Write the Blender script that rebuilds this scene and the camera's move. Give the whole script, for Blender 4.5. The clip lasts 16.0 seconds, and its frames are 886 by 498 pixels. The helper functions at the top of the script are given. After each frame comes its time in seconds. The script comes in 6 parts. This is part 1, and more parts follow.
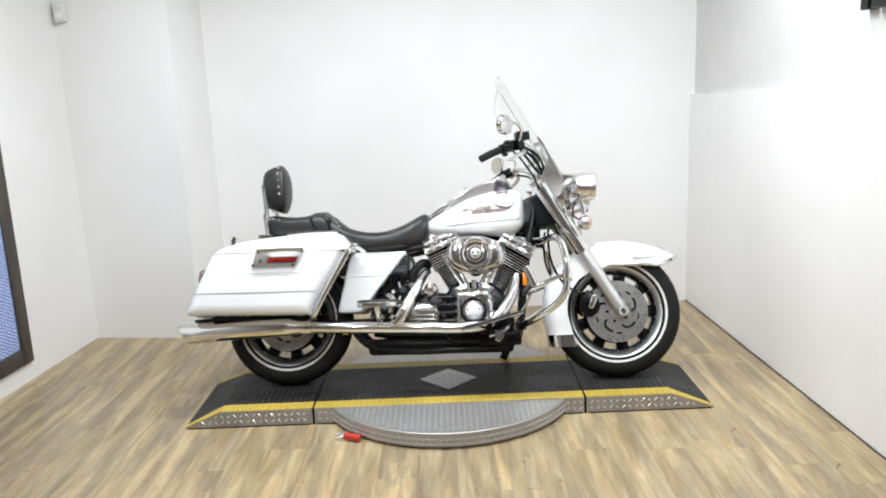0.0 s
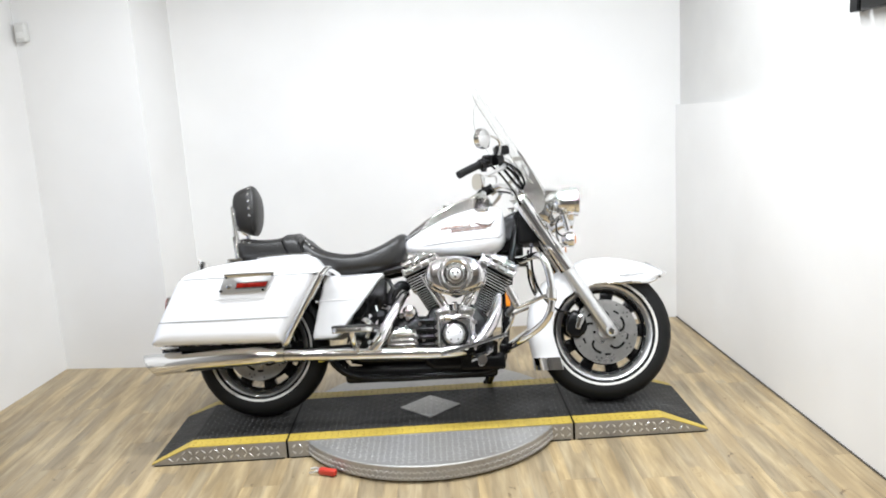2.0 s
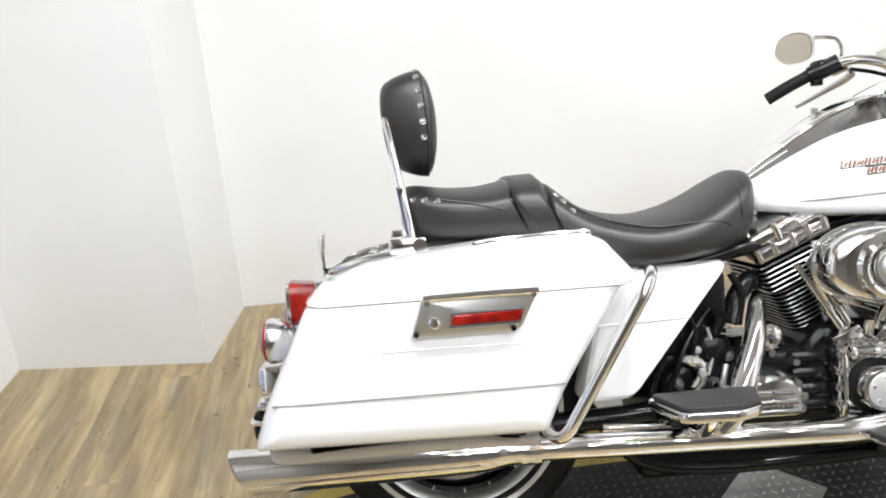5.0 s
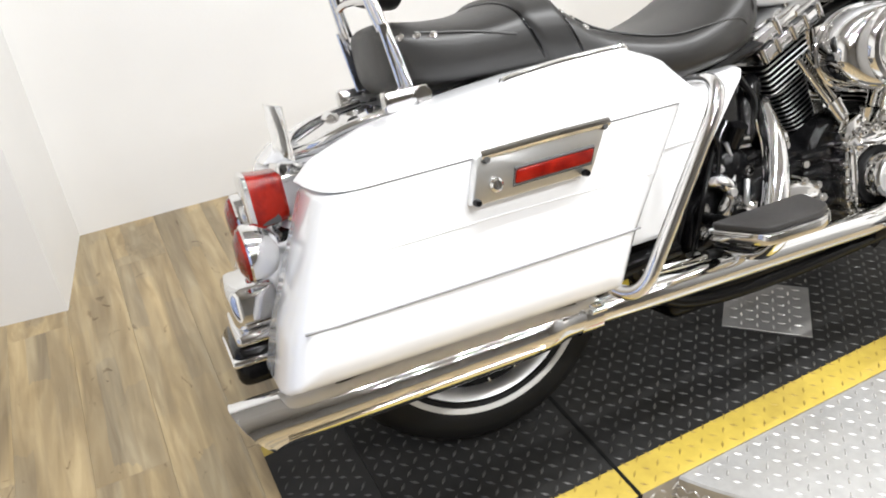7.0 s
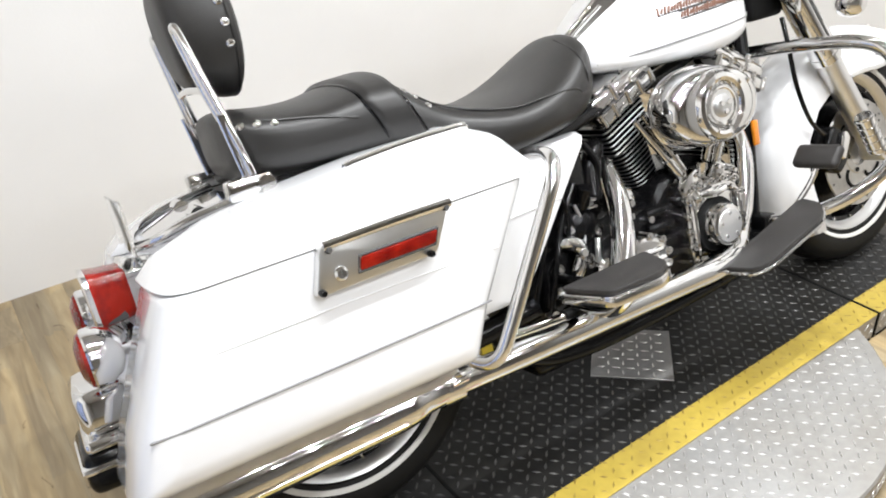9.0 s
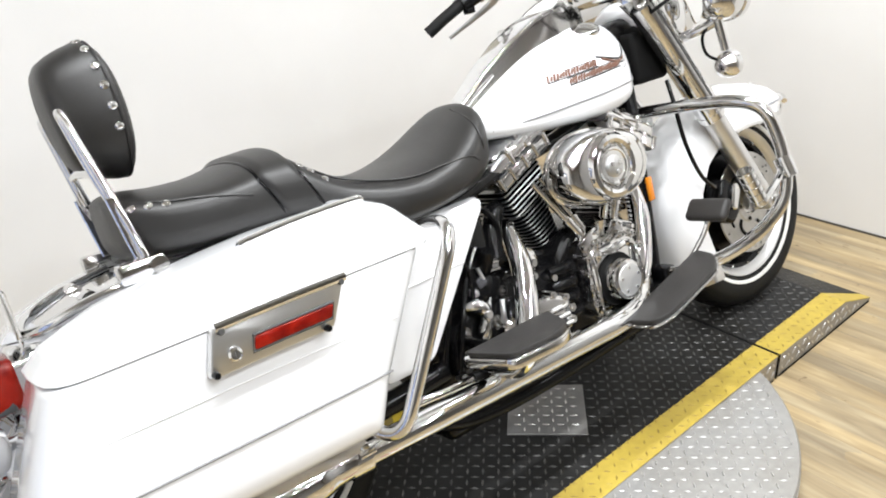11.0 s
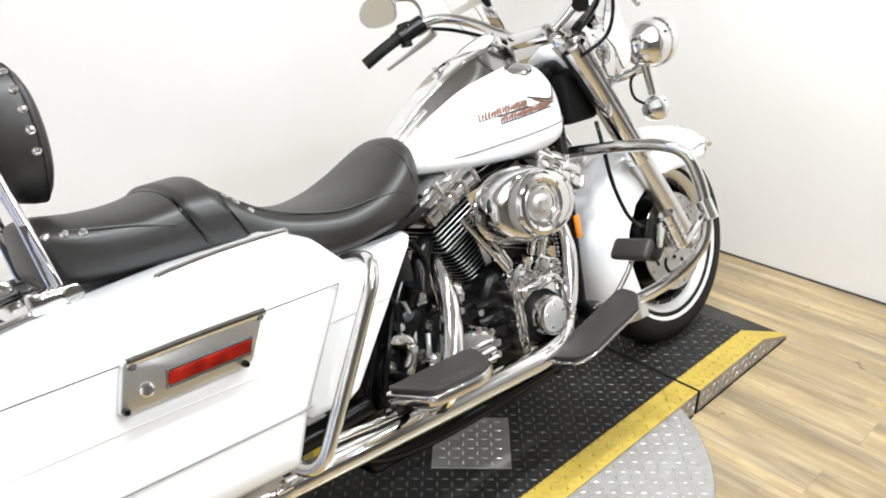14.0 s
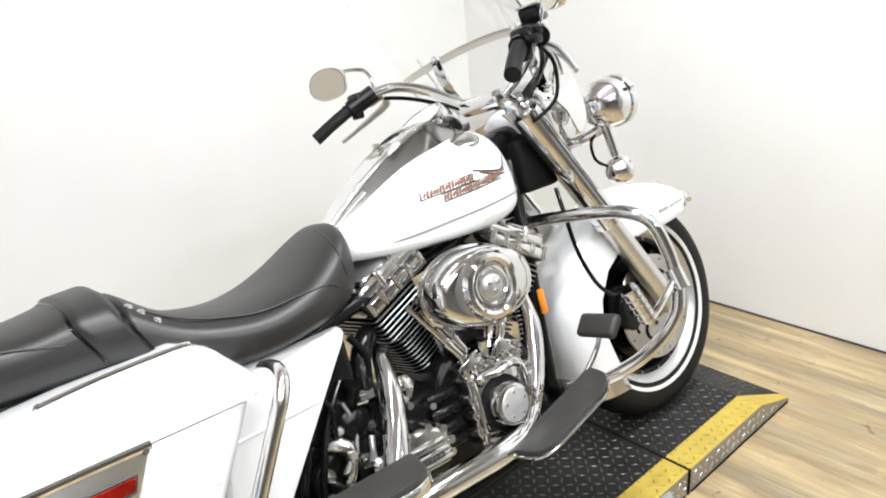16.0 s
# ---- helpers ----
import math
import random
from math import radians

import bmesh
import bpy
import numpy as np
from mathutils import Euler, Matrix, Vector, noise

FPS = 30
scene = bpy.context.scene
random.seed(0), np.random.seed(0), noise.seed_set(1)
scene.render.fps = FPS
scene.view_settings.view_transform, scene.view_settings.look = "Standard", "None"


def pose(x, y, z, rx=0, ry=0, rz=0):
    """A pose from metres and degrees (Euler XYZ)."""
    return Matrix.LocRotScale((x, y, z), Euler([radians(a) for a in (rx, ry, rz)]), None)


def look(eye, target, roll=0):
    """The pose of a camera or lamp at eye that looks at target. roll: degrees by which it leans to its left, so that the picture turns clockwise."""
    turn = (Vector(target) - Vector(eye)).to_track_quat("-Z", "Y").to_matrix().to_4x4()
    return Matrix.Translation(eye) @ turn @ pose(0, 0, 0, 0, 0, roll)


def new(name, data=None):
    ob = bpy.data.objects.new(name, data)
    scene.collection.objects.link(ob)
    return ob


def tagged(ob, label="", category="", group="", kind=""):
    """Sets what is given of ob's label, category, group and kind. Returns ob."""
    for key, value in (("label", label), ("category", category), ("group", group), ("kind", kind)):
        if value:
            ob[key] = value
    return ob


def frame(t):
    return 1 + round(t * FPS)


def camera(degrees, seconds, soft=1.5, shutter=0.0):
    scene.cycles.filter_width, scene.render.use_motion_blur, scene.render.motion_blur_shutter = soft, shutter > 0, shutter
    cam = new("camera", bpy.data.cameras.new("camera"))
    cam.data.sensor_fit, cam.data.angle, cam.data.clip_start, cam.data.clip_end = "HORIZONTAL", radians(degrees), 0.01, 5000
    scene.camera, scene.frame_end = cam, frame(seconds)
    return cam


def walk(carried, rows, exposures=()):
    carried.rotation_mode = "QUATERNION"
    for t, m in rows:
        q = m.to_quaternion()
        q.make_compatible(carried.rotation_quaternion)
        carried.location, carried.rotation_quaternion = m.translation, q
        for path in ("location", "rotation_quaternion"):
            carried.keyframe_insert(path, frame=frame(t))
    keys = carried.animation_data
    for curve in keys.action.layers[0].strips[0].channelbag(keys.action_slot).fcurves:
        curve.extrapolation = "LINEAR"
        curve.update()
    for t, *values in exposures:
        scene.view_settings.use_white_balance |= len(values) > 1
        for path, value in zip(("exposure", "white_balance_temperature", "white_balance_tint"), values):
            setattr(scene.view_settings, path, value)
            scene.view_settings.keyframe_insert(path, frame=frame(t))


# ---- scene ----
from mathutils.bvhtree import BVHTree

cam = camera(59.0, 16.0, 1.9)
PATH = [
    (0, (0.021, -3.507, 1.443), (0.01, -1.55, 1.031), -2.5),
    (0.5, (0.009, -3.506, 1.445), (0.04, -1.546, 1.048), -2.4),
    (1, (0.056, -3.498, 1.44), (0.1, -1.538, 1.044), -2.6),
    (1.5, (0.067, -3.436, 1.434), (0.11, -1.482, 1.01), -4.7),
    (2, (0.077, -3.346, 1.418), (0.091, -1.38, 1.05), -3.5),
    (2.5, (0.028, -3.116, 1.398), (-0.152, -1.155, 1.054), -6.4),
    (3, (-0.155, -2.717, 1.362), (-0.168, -0.801, 0.787), -6.6),
    (3.5, (-0.387, -2.414, 1.388), (-0.204, -0.524, 0.759), -6.0),
    (4, (-0.573, -2.009, 1.383), (-0.503, -0.11, 0.759), -2.4),
    (4.2, (-0.661, -1.879, 1.396), (-0.67, 0.009, 0.737), -4.0),
    (6.3, (-1.156, -0.972, 1.381), (-0.506, 0.653, 0.413), -3.2),
    (6.5, (-1.214, -0.972, 1.345), (-0.552, 0.616, 0.326), -4.1),
    (7, (-1.276, -1.001, 1.243), (-0.578, 0.526, 0.157), -4.7),
    (7.5, (-1.265, -1.009, 1.231), (-0.512, 0.455, 0.095), -3.2),
    (8, (-1.231, -0.996, 1.283), (-0.404, 0.493, 0.236), -2.9),
    (8.5, (-1.202, -1.008, 1.292), (-0.309, 0.445, 0.249), -4.0),
    (9, (-1.19, -1.016, 1.299), (-0.247, 0.423, 0.279), -4.0),
    (9.5, (-1.148, -1.032, 1.341), (-0.063, 0.375, 0.423), -4.9),
    (9.7, (-1.15, -1.056, 1.338), (-0.074, 0.347, 0.404), -5.1),
    (11.8, (-1.137, -1.05, 1.326), (0.013, 0.318, 0.429), -3.4),
    (12, (-1.137, -1.046, 1.326), (0.02, 0.313, 0.423), -3.5),
    (12.5, (-1.134, -1.046, 1.33), (0.027, 0.314, 0.434), -3.6),
    (13, (-1.129, -1.055, 1.332), (0.036, 0.303, 0.438), -3.5),
    (13.5, (-1.12, -1.062, 1.334), (0.085, 0.258, 0.437), -2.1),
    (14, (-1.115, -1.074, 1.352), (0.13, 0.231, 0.486), -0.3),
    (14.5, (-1.082, -1.088, 1.391), (0.269, 0.184, 0.644), 0.7),
    (15, (-1.112, -1.076, 1.391), (0.209, 0.229, 0.649), -0.1),
    (15.5, (-1.133, -1.062, 1.374), (0.202, 0.132, 0.484), 1.8),
    (16, (-0.885, -1.089, 1.385), (0.339, 0.294, 0.615), -4.1),
]
EXPOSURE = [(0, -0.28, 6250, 10), (1, -0.24, 6250, 10), (2.5, -0.08, 6250, 10), (3.5, -0.03, 6280, 10), (4.2, -0.06, 6350, 10), (7, 0.0, 6550, 11), (8.5, -0.08, 6500, 11), (9.5, -0.16, 6500, 11), (12, -0.1, 6450, 10), (16, -0.08, 6450, 10)]
walk(cam, [(t, look(eye, target, roll)) for t, eye, target, roll in PATH], EXPOSURE)

# ---- world and lamps ----
world = bpy.data.worlds.new("world")
scene.world = world
world.use_nodes = True
world.node_tree.nodes["Background"].inputs["Color"].default_value = (0.5, 0.52, 0.55, 1)
world.node_tree.nodes["Background"].inputs["Strength"].default_value = 0.3


def area_lamp(name, x, y, z, sx, sy, watts, target, colour=(0.96, 0.985, 1.0), spread=150):
    """A soft ceiling lamp that faces the target."""
    data = bpy.data.lights.new(name, "AREA")
    data.shape, data.size, data.size_y = "ELLIPSE", sx, sy
    data.energy, data.color, data.spread = watts, colour, radians(spread)
    ob = new(name, data)
    ob.matrix_world = look((x, y, z), target)
    return ob


CEIL = 2.75
LAMPS = ((0.0, -0.3, 84, -0.25), (0.0, -1.75, 48, -0.9), (0.0, -3.3, 34, -1.6))
SPOTS = [-1.22 + 2.44 * k / 7 for k in range(8)]
for lx, ly, watts, ty in LAMPS:
    for dx in SPOTS:
        area_lamp("ceiling_lamp", lx + dx, ly, CEIL - 0.13, 0.055, 0.055, watts / 8, (lx + dx, ty, 0.0), spread=168)


# ---- materials ----


def material(name, base, rough=0.5, metal=0.0, coat=0.0, grain=0.0, grain_scale=40.0, bump=0.0, bump_scale=200.0,
             rough_vary=0.0, second=None, second_scale=4.0, stretch=(1, 1, 1), emit=None, emit_strength=0.0, spec=0.5,
             random_value=0.0):
    """A procedural surface: a base colour that drifts at a large and a fine scale, uneven gloss and fine relief."""
    m = bpy.data.materials.new(name)
    m.use_nodes = True
    nt = m.node_tree
    b = nt.nodes["Principled BSDF"]
    b.inputs["Base Color"].default_value = (*base, 1)
    b.inputs["Roughness"].default_value = rough
    b.inputs["Metallic"].default_value = metal
    b.inputs["Coat Weight"].default_value = coat
    b.inputs["Coat Roughness"].default_value = 0.04
    b.inputs["Specular IOR Level"].default_value = spec
    tc = nt.nodes.new("ShaderNodeTexCoord")
    mp = nt.nodes.new("ShaderNodeMapping")
    mp.inputs["Scale"].default_value = stretch
    nt.links.new(tc.outputs["Object"], mp.inputs["Vector"])

    def noise_node(scale, detail=4.0):
        n = nt.nodes.new("ShaderNodeTexNoise")
        n.inputs["Scale"].default_value, n.inputs["Detail"].default_value = scale, detail
        nt.links.new(mp.outputs["Vector"], n.inputs["Vector"])
        return n

    if grain or second:
        mix = nt.nodes.new("ShaderNodeMix")
        mix.data_type = "RGBA"
        other = second or tuple(c * (1 - grain) for c in base)
        mix.inputs[6].default_value, mix.inputs[7].default_value = (*base, 1), (*other, 1)
        ramp = nt.nodes.new("ShaderNodeValToRGB")
        ramp.color_ramp.elements[0].position, ramp.color_ramp.elements[1].position = 0.38, 0.68
        nt.links.new(noise_node(second_scale).outputs["Fac"], ramp.inputs["Fac"])
        nt.links.new(ramp.outputs["Color"], mix.inputs[0])
        out = mix.outputs[2]
        if grain:
            fine = nt.nodes.new("ShaderNodeMix")
            fine.data_type, fine.blend_type = "RGBA", "MULTIPLY"
            fine.inputs[0].default_value = grain
            nt.links.new(out, fine.inputs[6])
            nt.links.new(noise_node(grain_scale, 6.0).outputs["Fac"], fine.inputs[7])
            out = fine.outputs[2]
        nt.links.new(out, b.inputs["Base Color"])
    if rough_vary:
        mr = nt.nodes.new("ShaderNodeMapRange")
        mr.inputs["To Min"].default_value, mr.inputs["To Max"].default_value = max(0.02, rough - rough_vary), rough + rough_vary
        nt.links.new(noise_node(9.0, 5.0).outputs["Fac"], mr.inputs["Value"])
        nt.links.new(mr.outputs["Result"], b.inputs["Roughness"])
    if bump:
        bp = nt.nodes.new("ShaderNodeBump")
        bp.inputs["Strength"].default_value, bp.inputs["Distance"].default_value = bump, 0.002
        nt.links.new(noise_node(bump_scale, 3.0).outputs["Fac"], bp.inputs["Height"])
        nt.links.new(bp.outputs["Normal"], b.inputs["Normal"])
    if emit:
        b.inputs["Emission Color"].default_value = (*emit, 1)
        b.inputs["Emission Strength"].default_value = emit_strength
    return m


def glass_material(name, colour, rough=0.02, ior=1.45):
    m = bpy.data.materials.new(name)
    m.use_nodes = True
    b = m.node_tree.nodes["Principled BSDF"]
    b.inputs["Base Color"].default_value = (*colour, 1)
    b.inputs["Roughness"].default_value = rough
    b.inputs["Transmission Weight"].default_value = 1.0
    b.inputs["IOR"].default_value = ior
    return m


def wood_material():
    """Washed oak vinyl planks: long grain, pale streaks and grey stains; each plank has its own tone."""
    m = bpy.data.materials.new("oak_vinyl")
    m.use_nodes = True
    nt = m.node_tree
    b = nt.nodes["Principled BSDF"]
    b.inputs["Roughness"].default_value = 0.36
    tc = nt.nodes.new("ShaderNodeTexCoord")
    info = nt.nodes.new("ShaderNodeObjectInfo")
    shift = nt.nodes.new("ShaderNodeVectorMath")
    shift.operation = "MULTIPLY_ADD"
    shift.inputs[1].default_value = (13.0, 7.0, 5.0)
    comb = nt.nodes.new("ShaderNodeCombineXYZ")
    for i in range(3):
        nt.links.new(info.outputs["Random"], comb.inputs[i])
    nt.links.new(comb.outputs["Vector"], shift.inputs[0])
    nt.links.new(tc.outputs["Object"], shift.inputs[2])

    def noise_at(sx, sy, scale, detail, dist=0.0):
        mp = nt.nodes.new("ShaderNodeMapping")
        mp.inputs["Scale"].default_value = (sx, sy, 1)
        nt.links.new(shift.outputs["Vector"], mp.inputs["Vector"])
        n = nt.nodes.new("ShaderNodeTexNoise")
        n.inputs["Scale"].default_value, n.inputs["Detail"].default_value, n.inputs["Distortion"].default_value = scale, detail, dist
        nt.links.new(mp.outputs["Vector"], n.inputs["Vector"])
        return n

    grain = noise_at(9, 0.9, 4.0, 10.0, 1.0)
    ramp = nt.nodes.new("ShaderNodeValToRGB")
    e = ramp.color_ramp.elements
    e[0].position, e[0].color = 0.24, (0.275, 0.213, 0.124, 1)
    e[1].position, e[1].color = 0.74, (0.47, 0.394, 0.257, 1)
    mid = e.new(0.5)
    mid.color = (0.375, 0.3, 0.185, 1)
    nt.links.new(grain.outputs["Fac"], ramp.inputs["Fac"])
    stain = noise_at(5.0, 0.55, 3.0, 6.0, 0.4)
    sr = nt.nodes.new("ShaderNodeValToRGB")
    sr.color_ramp.elements[0].position, sr.color_ramp.elements[0].color = 0.42, (0.6, 0.56, 0.52, 1)
    sr.color_ramp.elements[1].position, sr.color_ramp.elements[1].color = 0.62, (1.15, 1.1, 1.0, 1)
    nt.links.new(stain.outputs["Fac"], sr.inputs["Fac"])
    mul = nt.nodes.new("ShaderNodeMix")
    mul.data_type, mul.blend_type = "RGBA", "MULTIPLY"
    mul.inputs[0].default_value = 0.68
    nt.links.new(ramp.outputs["Color"], mul.inputs[6])
    nt.links.new(sr.outputs["Color"], mul.inputs[7])
    # each plank is printed with staves of their own tone, tan or grey, that end at random
    warp = noise_at(10.0, 2.0, 3.0, 3.0)
    wob = nt.nodes.new("ShaderNodeVectorMath")
    wob.operation = "MULTIPLY_ADD"
    wob.inputs[1].default_value = (0.014, 0.12, 0.0)
    nt.links.new(warp.outputs["Color"], wob.inputs[0])
    nt.links.new(tc.outputs["Object"], wob.inputs[2])
    sep = nt.nodes.new("ShaderNodeSeparateXYZ")
    nt.links.new(wob.outputs["Vector"], sep.inputs["Vector"])

    def calc(op, a, b_=None, c=None):
        nd = nt.nodes.new("ShaderNodeMath")
        nd.operation = op
        for i, v in enumerate((a, b_, c)):
            if v is None:
                continue
            if isinstance(v, (int, float)):
                nd.inputs[i].default_value = v
            else:
                nt.links.new(v, nd.inputs[i])
        return nd.outputs["Value"]

    stave = calc("FLOOR", calc("MULTIPLY", sep.outputs["X"], 1 / 0.0507))
    slide = calc("MULTIPLY_ADD", stave, 0.37, calc("MULTIPLY", info.outputs["Random"], 9.0))
    block = calc("FLOOR", calc("ADD", calc("MULTIPLY", sep.outputs["Y"], 1 / 0.38), slide))
    key = nt.nodes.new("ShaderNodeCombineXYZ")
    nt.links.new(stave, key.inputs[0])
    nt.links.new(block, key.inputs[1])
    nt.links.new(calc("MULTIPLY", info.outputs["Random"], 57.0), key.inputs[2])
    cell = nt.nodes.new("ShaderNodeTexWhiteNoise")
    nt.links.new(key.outputs["Vector"], cell.inputs["Vector"])
    tone = nt.nodes.new("ShaderNodeValToRGB")
    te = tone.color_ramp.elements
    te[0].position, te[0].color = 0.0, (0.87, 0.89, 0.94, 1)
    te[1].position, te[1].color = 1.0, (1.1, 1.06, 0.97, 1)
    half_t = te.new(0.5)
    half_t.color = (1.0, 0.99, 0.97, 1)
    nt.links.new(cell.outputs["Value"], tone.inputs["Fac"])
    ms = nt.nodes.new("ShaderNodeMix")
    ms.data_type, ms.blend_type = "RGBA", "MULTIPLY"
    ms.inputs[0].default_value = 1.0
    nt.links.new(mul.outputs[2], ms.inputs[6])
    nt.links.new(tone.outputs["Color"], ms.inputs[7])
    mul = ms
    knot = noise_at(9.0, 5.0, 3.6, 3.0, 1.0)
    kr = nt.nodes.new("ShaderNodeValToRGB")
    kr.color_ramp.elements[0].position, kr.color_ramp.elements[0].color = 0.67, (1, 1, 1, 1)
    kr.color_ramp.elements[1].position, kr.color_ramp.elements[1].color = 0.75, (0.35, 0.28, 0.2, 1)
    nt.links.new(knot.outputs["Fac"], kr.inputs["Fac"])
    mk = nt.nodes.new("ShaderNodeMix")
    mk.data_type, mk.blend_type = "RGBA", "MULTIPLY"
    mk.inputs[0].default_value = 0.8
    nt.links.new(mul.outputs[2], mk.inputs[6])
    nt.links.new(kr.outputs["Color"], mk.inputs[7])
    mul = mk
    hsv = nt.nodes.new("ShaderNodeHueSaturation")
    val = nt.nodes.new("ShaderNodeMapRange")
    val.inputs["To Min"].default_value, val.inputs["To Max"].default_value = 0.95, 1.05
    nt.links.new(info.outputs["Random"], val.inputs["Value"])
    nt.links.new(val.outputs["Result"], hsv.inputs["Value"])
    nt.links.new(mul.outputs[2], hsv.inputs["Color"])
    nt.links.new(hsv.outputs["Color"], b.inputs["Base Color"])
    bp = nt.nodes.new("ShaderNodeBump")
    bp.inputs["Strength"].default_value, bp.inputs["Distance"].default_value = 0.25, 0.001
    nt.links.new(grain.outputs["Fac"], bp.inputs["Height"])
    nt.links.new(bp.outputs["Normal"], b.inputs["Normal"])
    return m


M = {}
M["wall"] = material("wall_paint", (0.83, 0.825, 0.815), 0.6, grain=0.05, grain_scale=3.0, second=(0.775, 0.765, 0.75), second_scale=1.1, bump=0.12, bump_scale=120)
# white wall paint toned darker, for the weaker light above the ledge
M["wall_shaded"] = material("shaded_wall_paint", (0.68, 0.675, 0.66), 0.65, grain=0.05, grain_scale=3.0, bump=0.1, bump_scale=120)
M["ceiling"] = material("grey_ceiling_paint", (0.5, 0.495, 0.49), 0.7, grain=0.1, grain_scale=6.0)
# for unseen walls that give the chrome something darker to reflect
M["dark_wall"] = material("unseen_wall_paint", (0.4, 0.395, 0.388), 0.7, grain=0.1, grain_scale=3.0, second=(0.45, 0.443, 0.435), second_scale=0.8)
M["wood"] = wood_material()
M["steel"] = material("tread_plate_steel", (0.48, 0.475, 0.465), 0.46, 0.7, grain=0.3, grain_scale=60, rough_vary=0.1, second=(0.42, 0.405, 0.38), second_scale=5.0, bump=0.15, bump_scale=90)
M["steel_lug"] = material("polished_steel_lug", (0.78, 0.775, 0.765), 0.32, 0.8, rough_vary=0.08, grain=0.15)
M["deck"] = material("black_tread_coating", (0.033, 0.0325, 0.032), 0.45, spec=0.12, grain=0.4, grain_scale=30, rough_vary=0.12, second=(0.024, 0.023, 0.021), second_scale=5.0, bump=0.2, bump_scale=150)
# worn coating, lightened further so that the lugs seem to glint
M["deck_lug"] = material("worn_glint_lug", (0.14, 0.137, 0.133), 0.4, 0.6, grain=0.4, grain_scale=30, rough_vary=0.08)
M["yellow"] = material("yellow_safety_paint", (0.61, 0.45, 0.07), 0.5, grain=0.3, grain_scale=50, rough_vary=0.1, second=(0.51, 0.37, 0.06), second_scale=7.0, bump=0.2, bump_scale=150)
M["worn_yellow"] = material("worn_yellow_lug", (0.34, 0.23, 0.04), 0.5, 0.2, grain=0.5, grain_scale=60, second=(0.6, 0.45, 0.09), second_scale=25.0)
M["black_edge"] = material("black_rubber_edge", (0.008, 0.008, 0.008), 0.6, spec=0.1, grain=0.2)
M["white"] = material("white_lacquer", (0.82, 0.825, 0.84), 0.22, coat=1.0, rough_vary=0.05)
M["chrome"] = material("chrome_plate", (0.78, 0.78, 0.78), 0.055, 1.0, rough_vary=0.02, bump=0.05, bump_scale=40)
M["latch"] = material("buffed_latch_plate", (0.8, 0.8, 0.79), 0.34, 1.0, rough_vary=0.06, grain=0.1)
# chrome coloured darker, for the dark surroundings mirrored in the console sides
M["dark_reflection_chrome"] = material("dark_reflection_chrome", (0.4, 0.39, 0.38), 0.12, 1.0, rough_vary=0.04)
M["polished"] = material("polished_aluminium", (0.92, 0.92, 0.92), 0.48, 1.0, rough_vary=0.08, grain=0.06)
M["grey_metal"] = material("grey_polished_metal", (0.4, 0.395, 0.385), 0.22, 1.0, rough_vary=0.05)
M["fin_edge"] = material("bare_fin_edge", (0.5, 0.5, 0.49), 0.32, 1.0, grain=0.3)
M["satin"] = material("satin_aluminium", (0.78, 0.78, 0.78), 0.38, 1.0, rough_vary=0.08, grain=0.1)
M["disc"] = material("brake_disc_steel", (0.62, 0.61, 0.59), 0.3, 1.0, rough_vary=0.1, grain=0.22, grain_scale=70, second=(0.4, 0.39, 0.37), second_scale=9.0)
M["shield_edge"] = material("pale_acrylic_edge", (0.4, 0.39, 0.36), 0.3)
M["band"] = material("beige_brushed_band", (0.55, 0.52, 0.46), 0.4, 0.8, grain=0.1)
M["chrome_warm"] = material("heat_tinted_chrome", (0.78, 0.72, 0.6), 0.1, 1.0, rough_vary=0.04)
M["leather"] = material("black_leather", (0.015, 0.0138, 0.0128), 0.43, spec=0.6, grain=0.3, grain_scale=25, rough_vary=0.06, bump=0.16, bump_scale=420)
M["rubber"] = material("tyre_rubber", (0.009, 0.009, 0.009), 0.6, spec=0.25, grain=0.3, grain_scale=40, bump=0.2, bump_scale=300)
M["pad"] = material("grey_rubber_pad", (0.034, 0.031, 0.029), 0.5, grain=0.3, grain_scale=60, bump=0.3, bump_scale=400)
M["black"] = material("black_powder_coat", (0.006, 0.006, 0.0064), 0.17, grain=0.3, rough_vary=0.07, spec=0.24)
M["gloss_black"] = material("gloss_black_paint", (0.004, 0.004, 0.0044), 0.2, spec=0.25)
M["whitewall"] = material("whitewall_rubber", (0.72, 0.71, 0.68), 0.5, grain=0.1)
M["red"] = material("red_lens", (0.32, 0.014, 0.006), 0.14, coat=0.15, spec=0.3, second=(0.13, 0.003, 0.002), second_scale=28.0, grain=0.25, grain_scale=90, bump=0.4, bump_scale=160)
M["amber"] = material("amber_reflector", (0.85, 0.27, 0.01), 0.15, coat=1.0, grain=0.2, grain_scale=90, bump=0.4, bump_scale=160)
M["line"] = material("grey_pinstripe", (0.22, 0.22, 0.225), 0.35, coat=0.5)
M["gap"] = material("dark_joint", (0.06, 0.06, 0.06), 0.6)
M["orange_line"] = material("copper_emblem", (0.19, 0.095, 0.065), 0.4, 0.1)
M["red_plastic"] = material("red_plastic", (0.6, 0.05, 0.03), 0.35, grain=0.2)
# warm tint stands in for the beige that the mirrors reflect
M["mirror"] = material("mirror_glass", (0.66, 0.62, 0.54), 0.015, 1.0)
M["clear"] = glass_material("clear_acrylic", (0.985, 0.99, 0.985), ior=1.38)
M["lens"] = glass_material("lamp_lens", (0.98, 0.98, 0.98), 0.05)
# blue glow added to brighten the backing, as if daylit from behind
M["blue_mesh"] = material("glowing_blue_backing", (0.62, 0.72, 0.95), 0.5, grain=0.1, emit=(0.6, 0.72, 1.0), emit_strength=0.45)
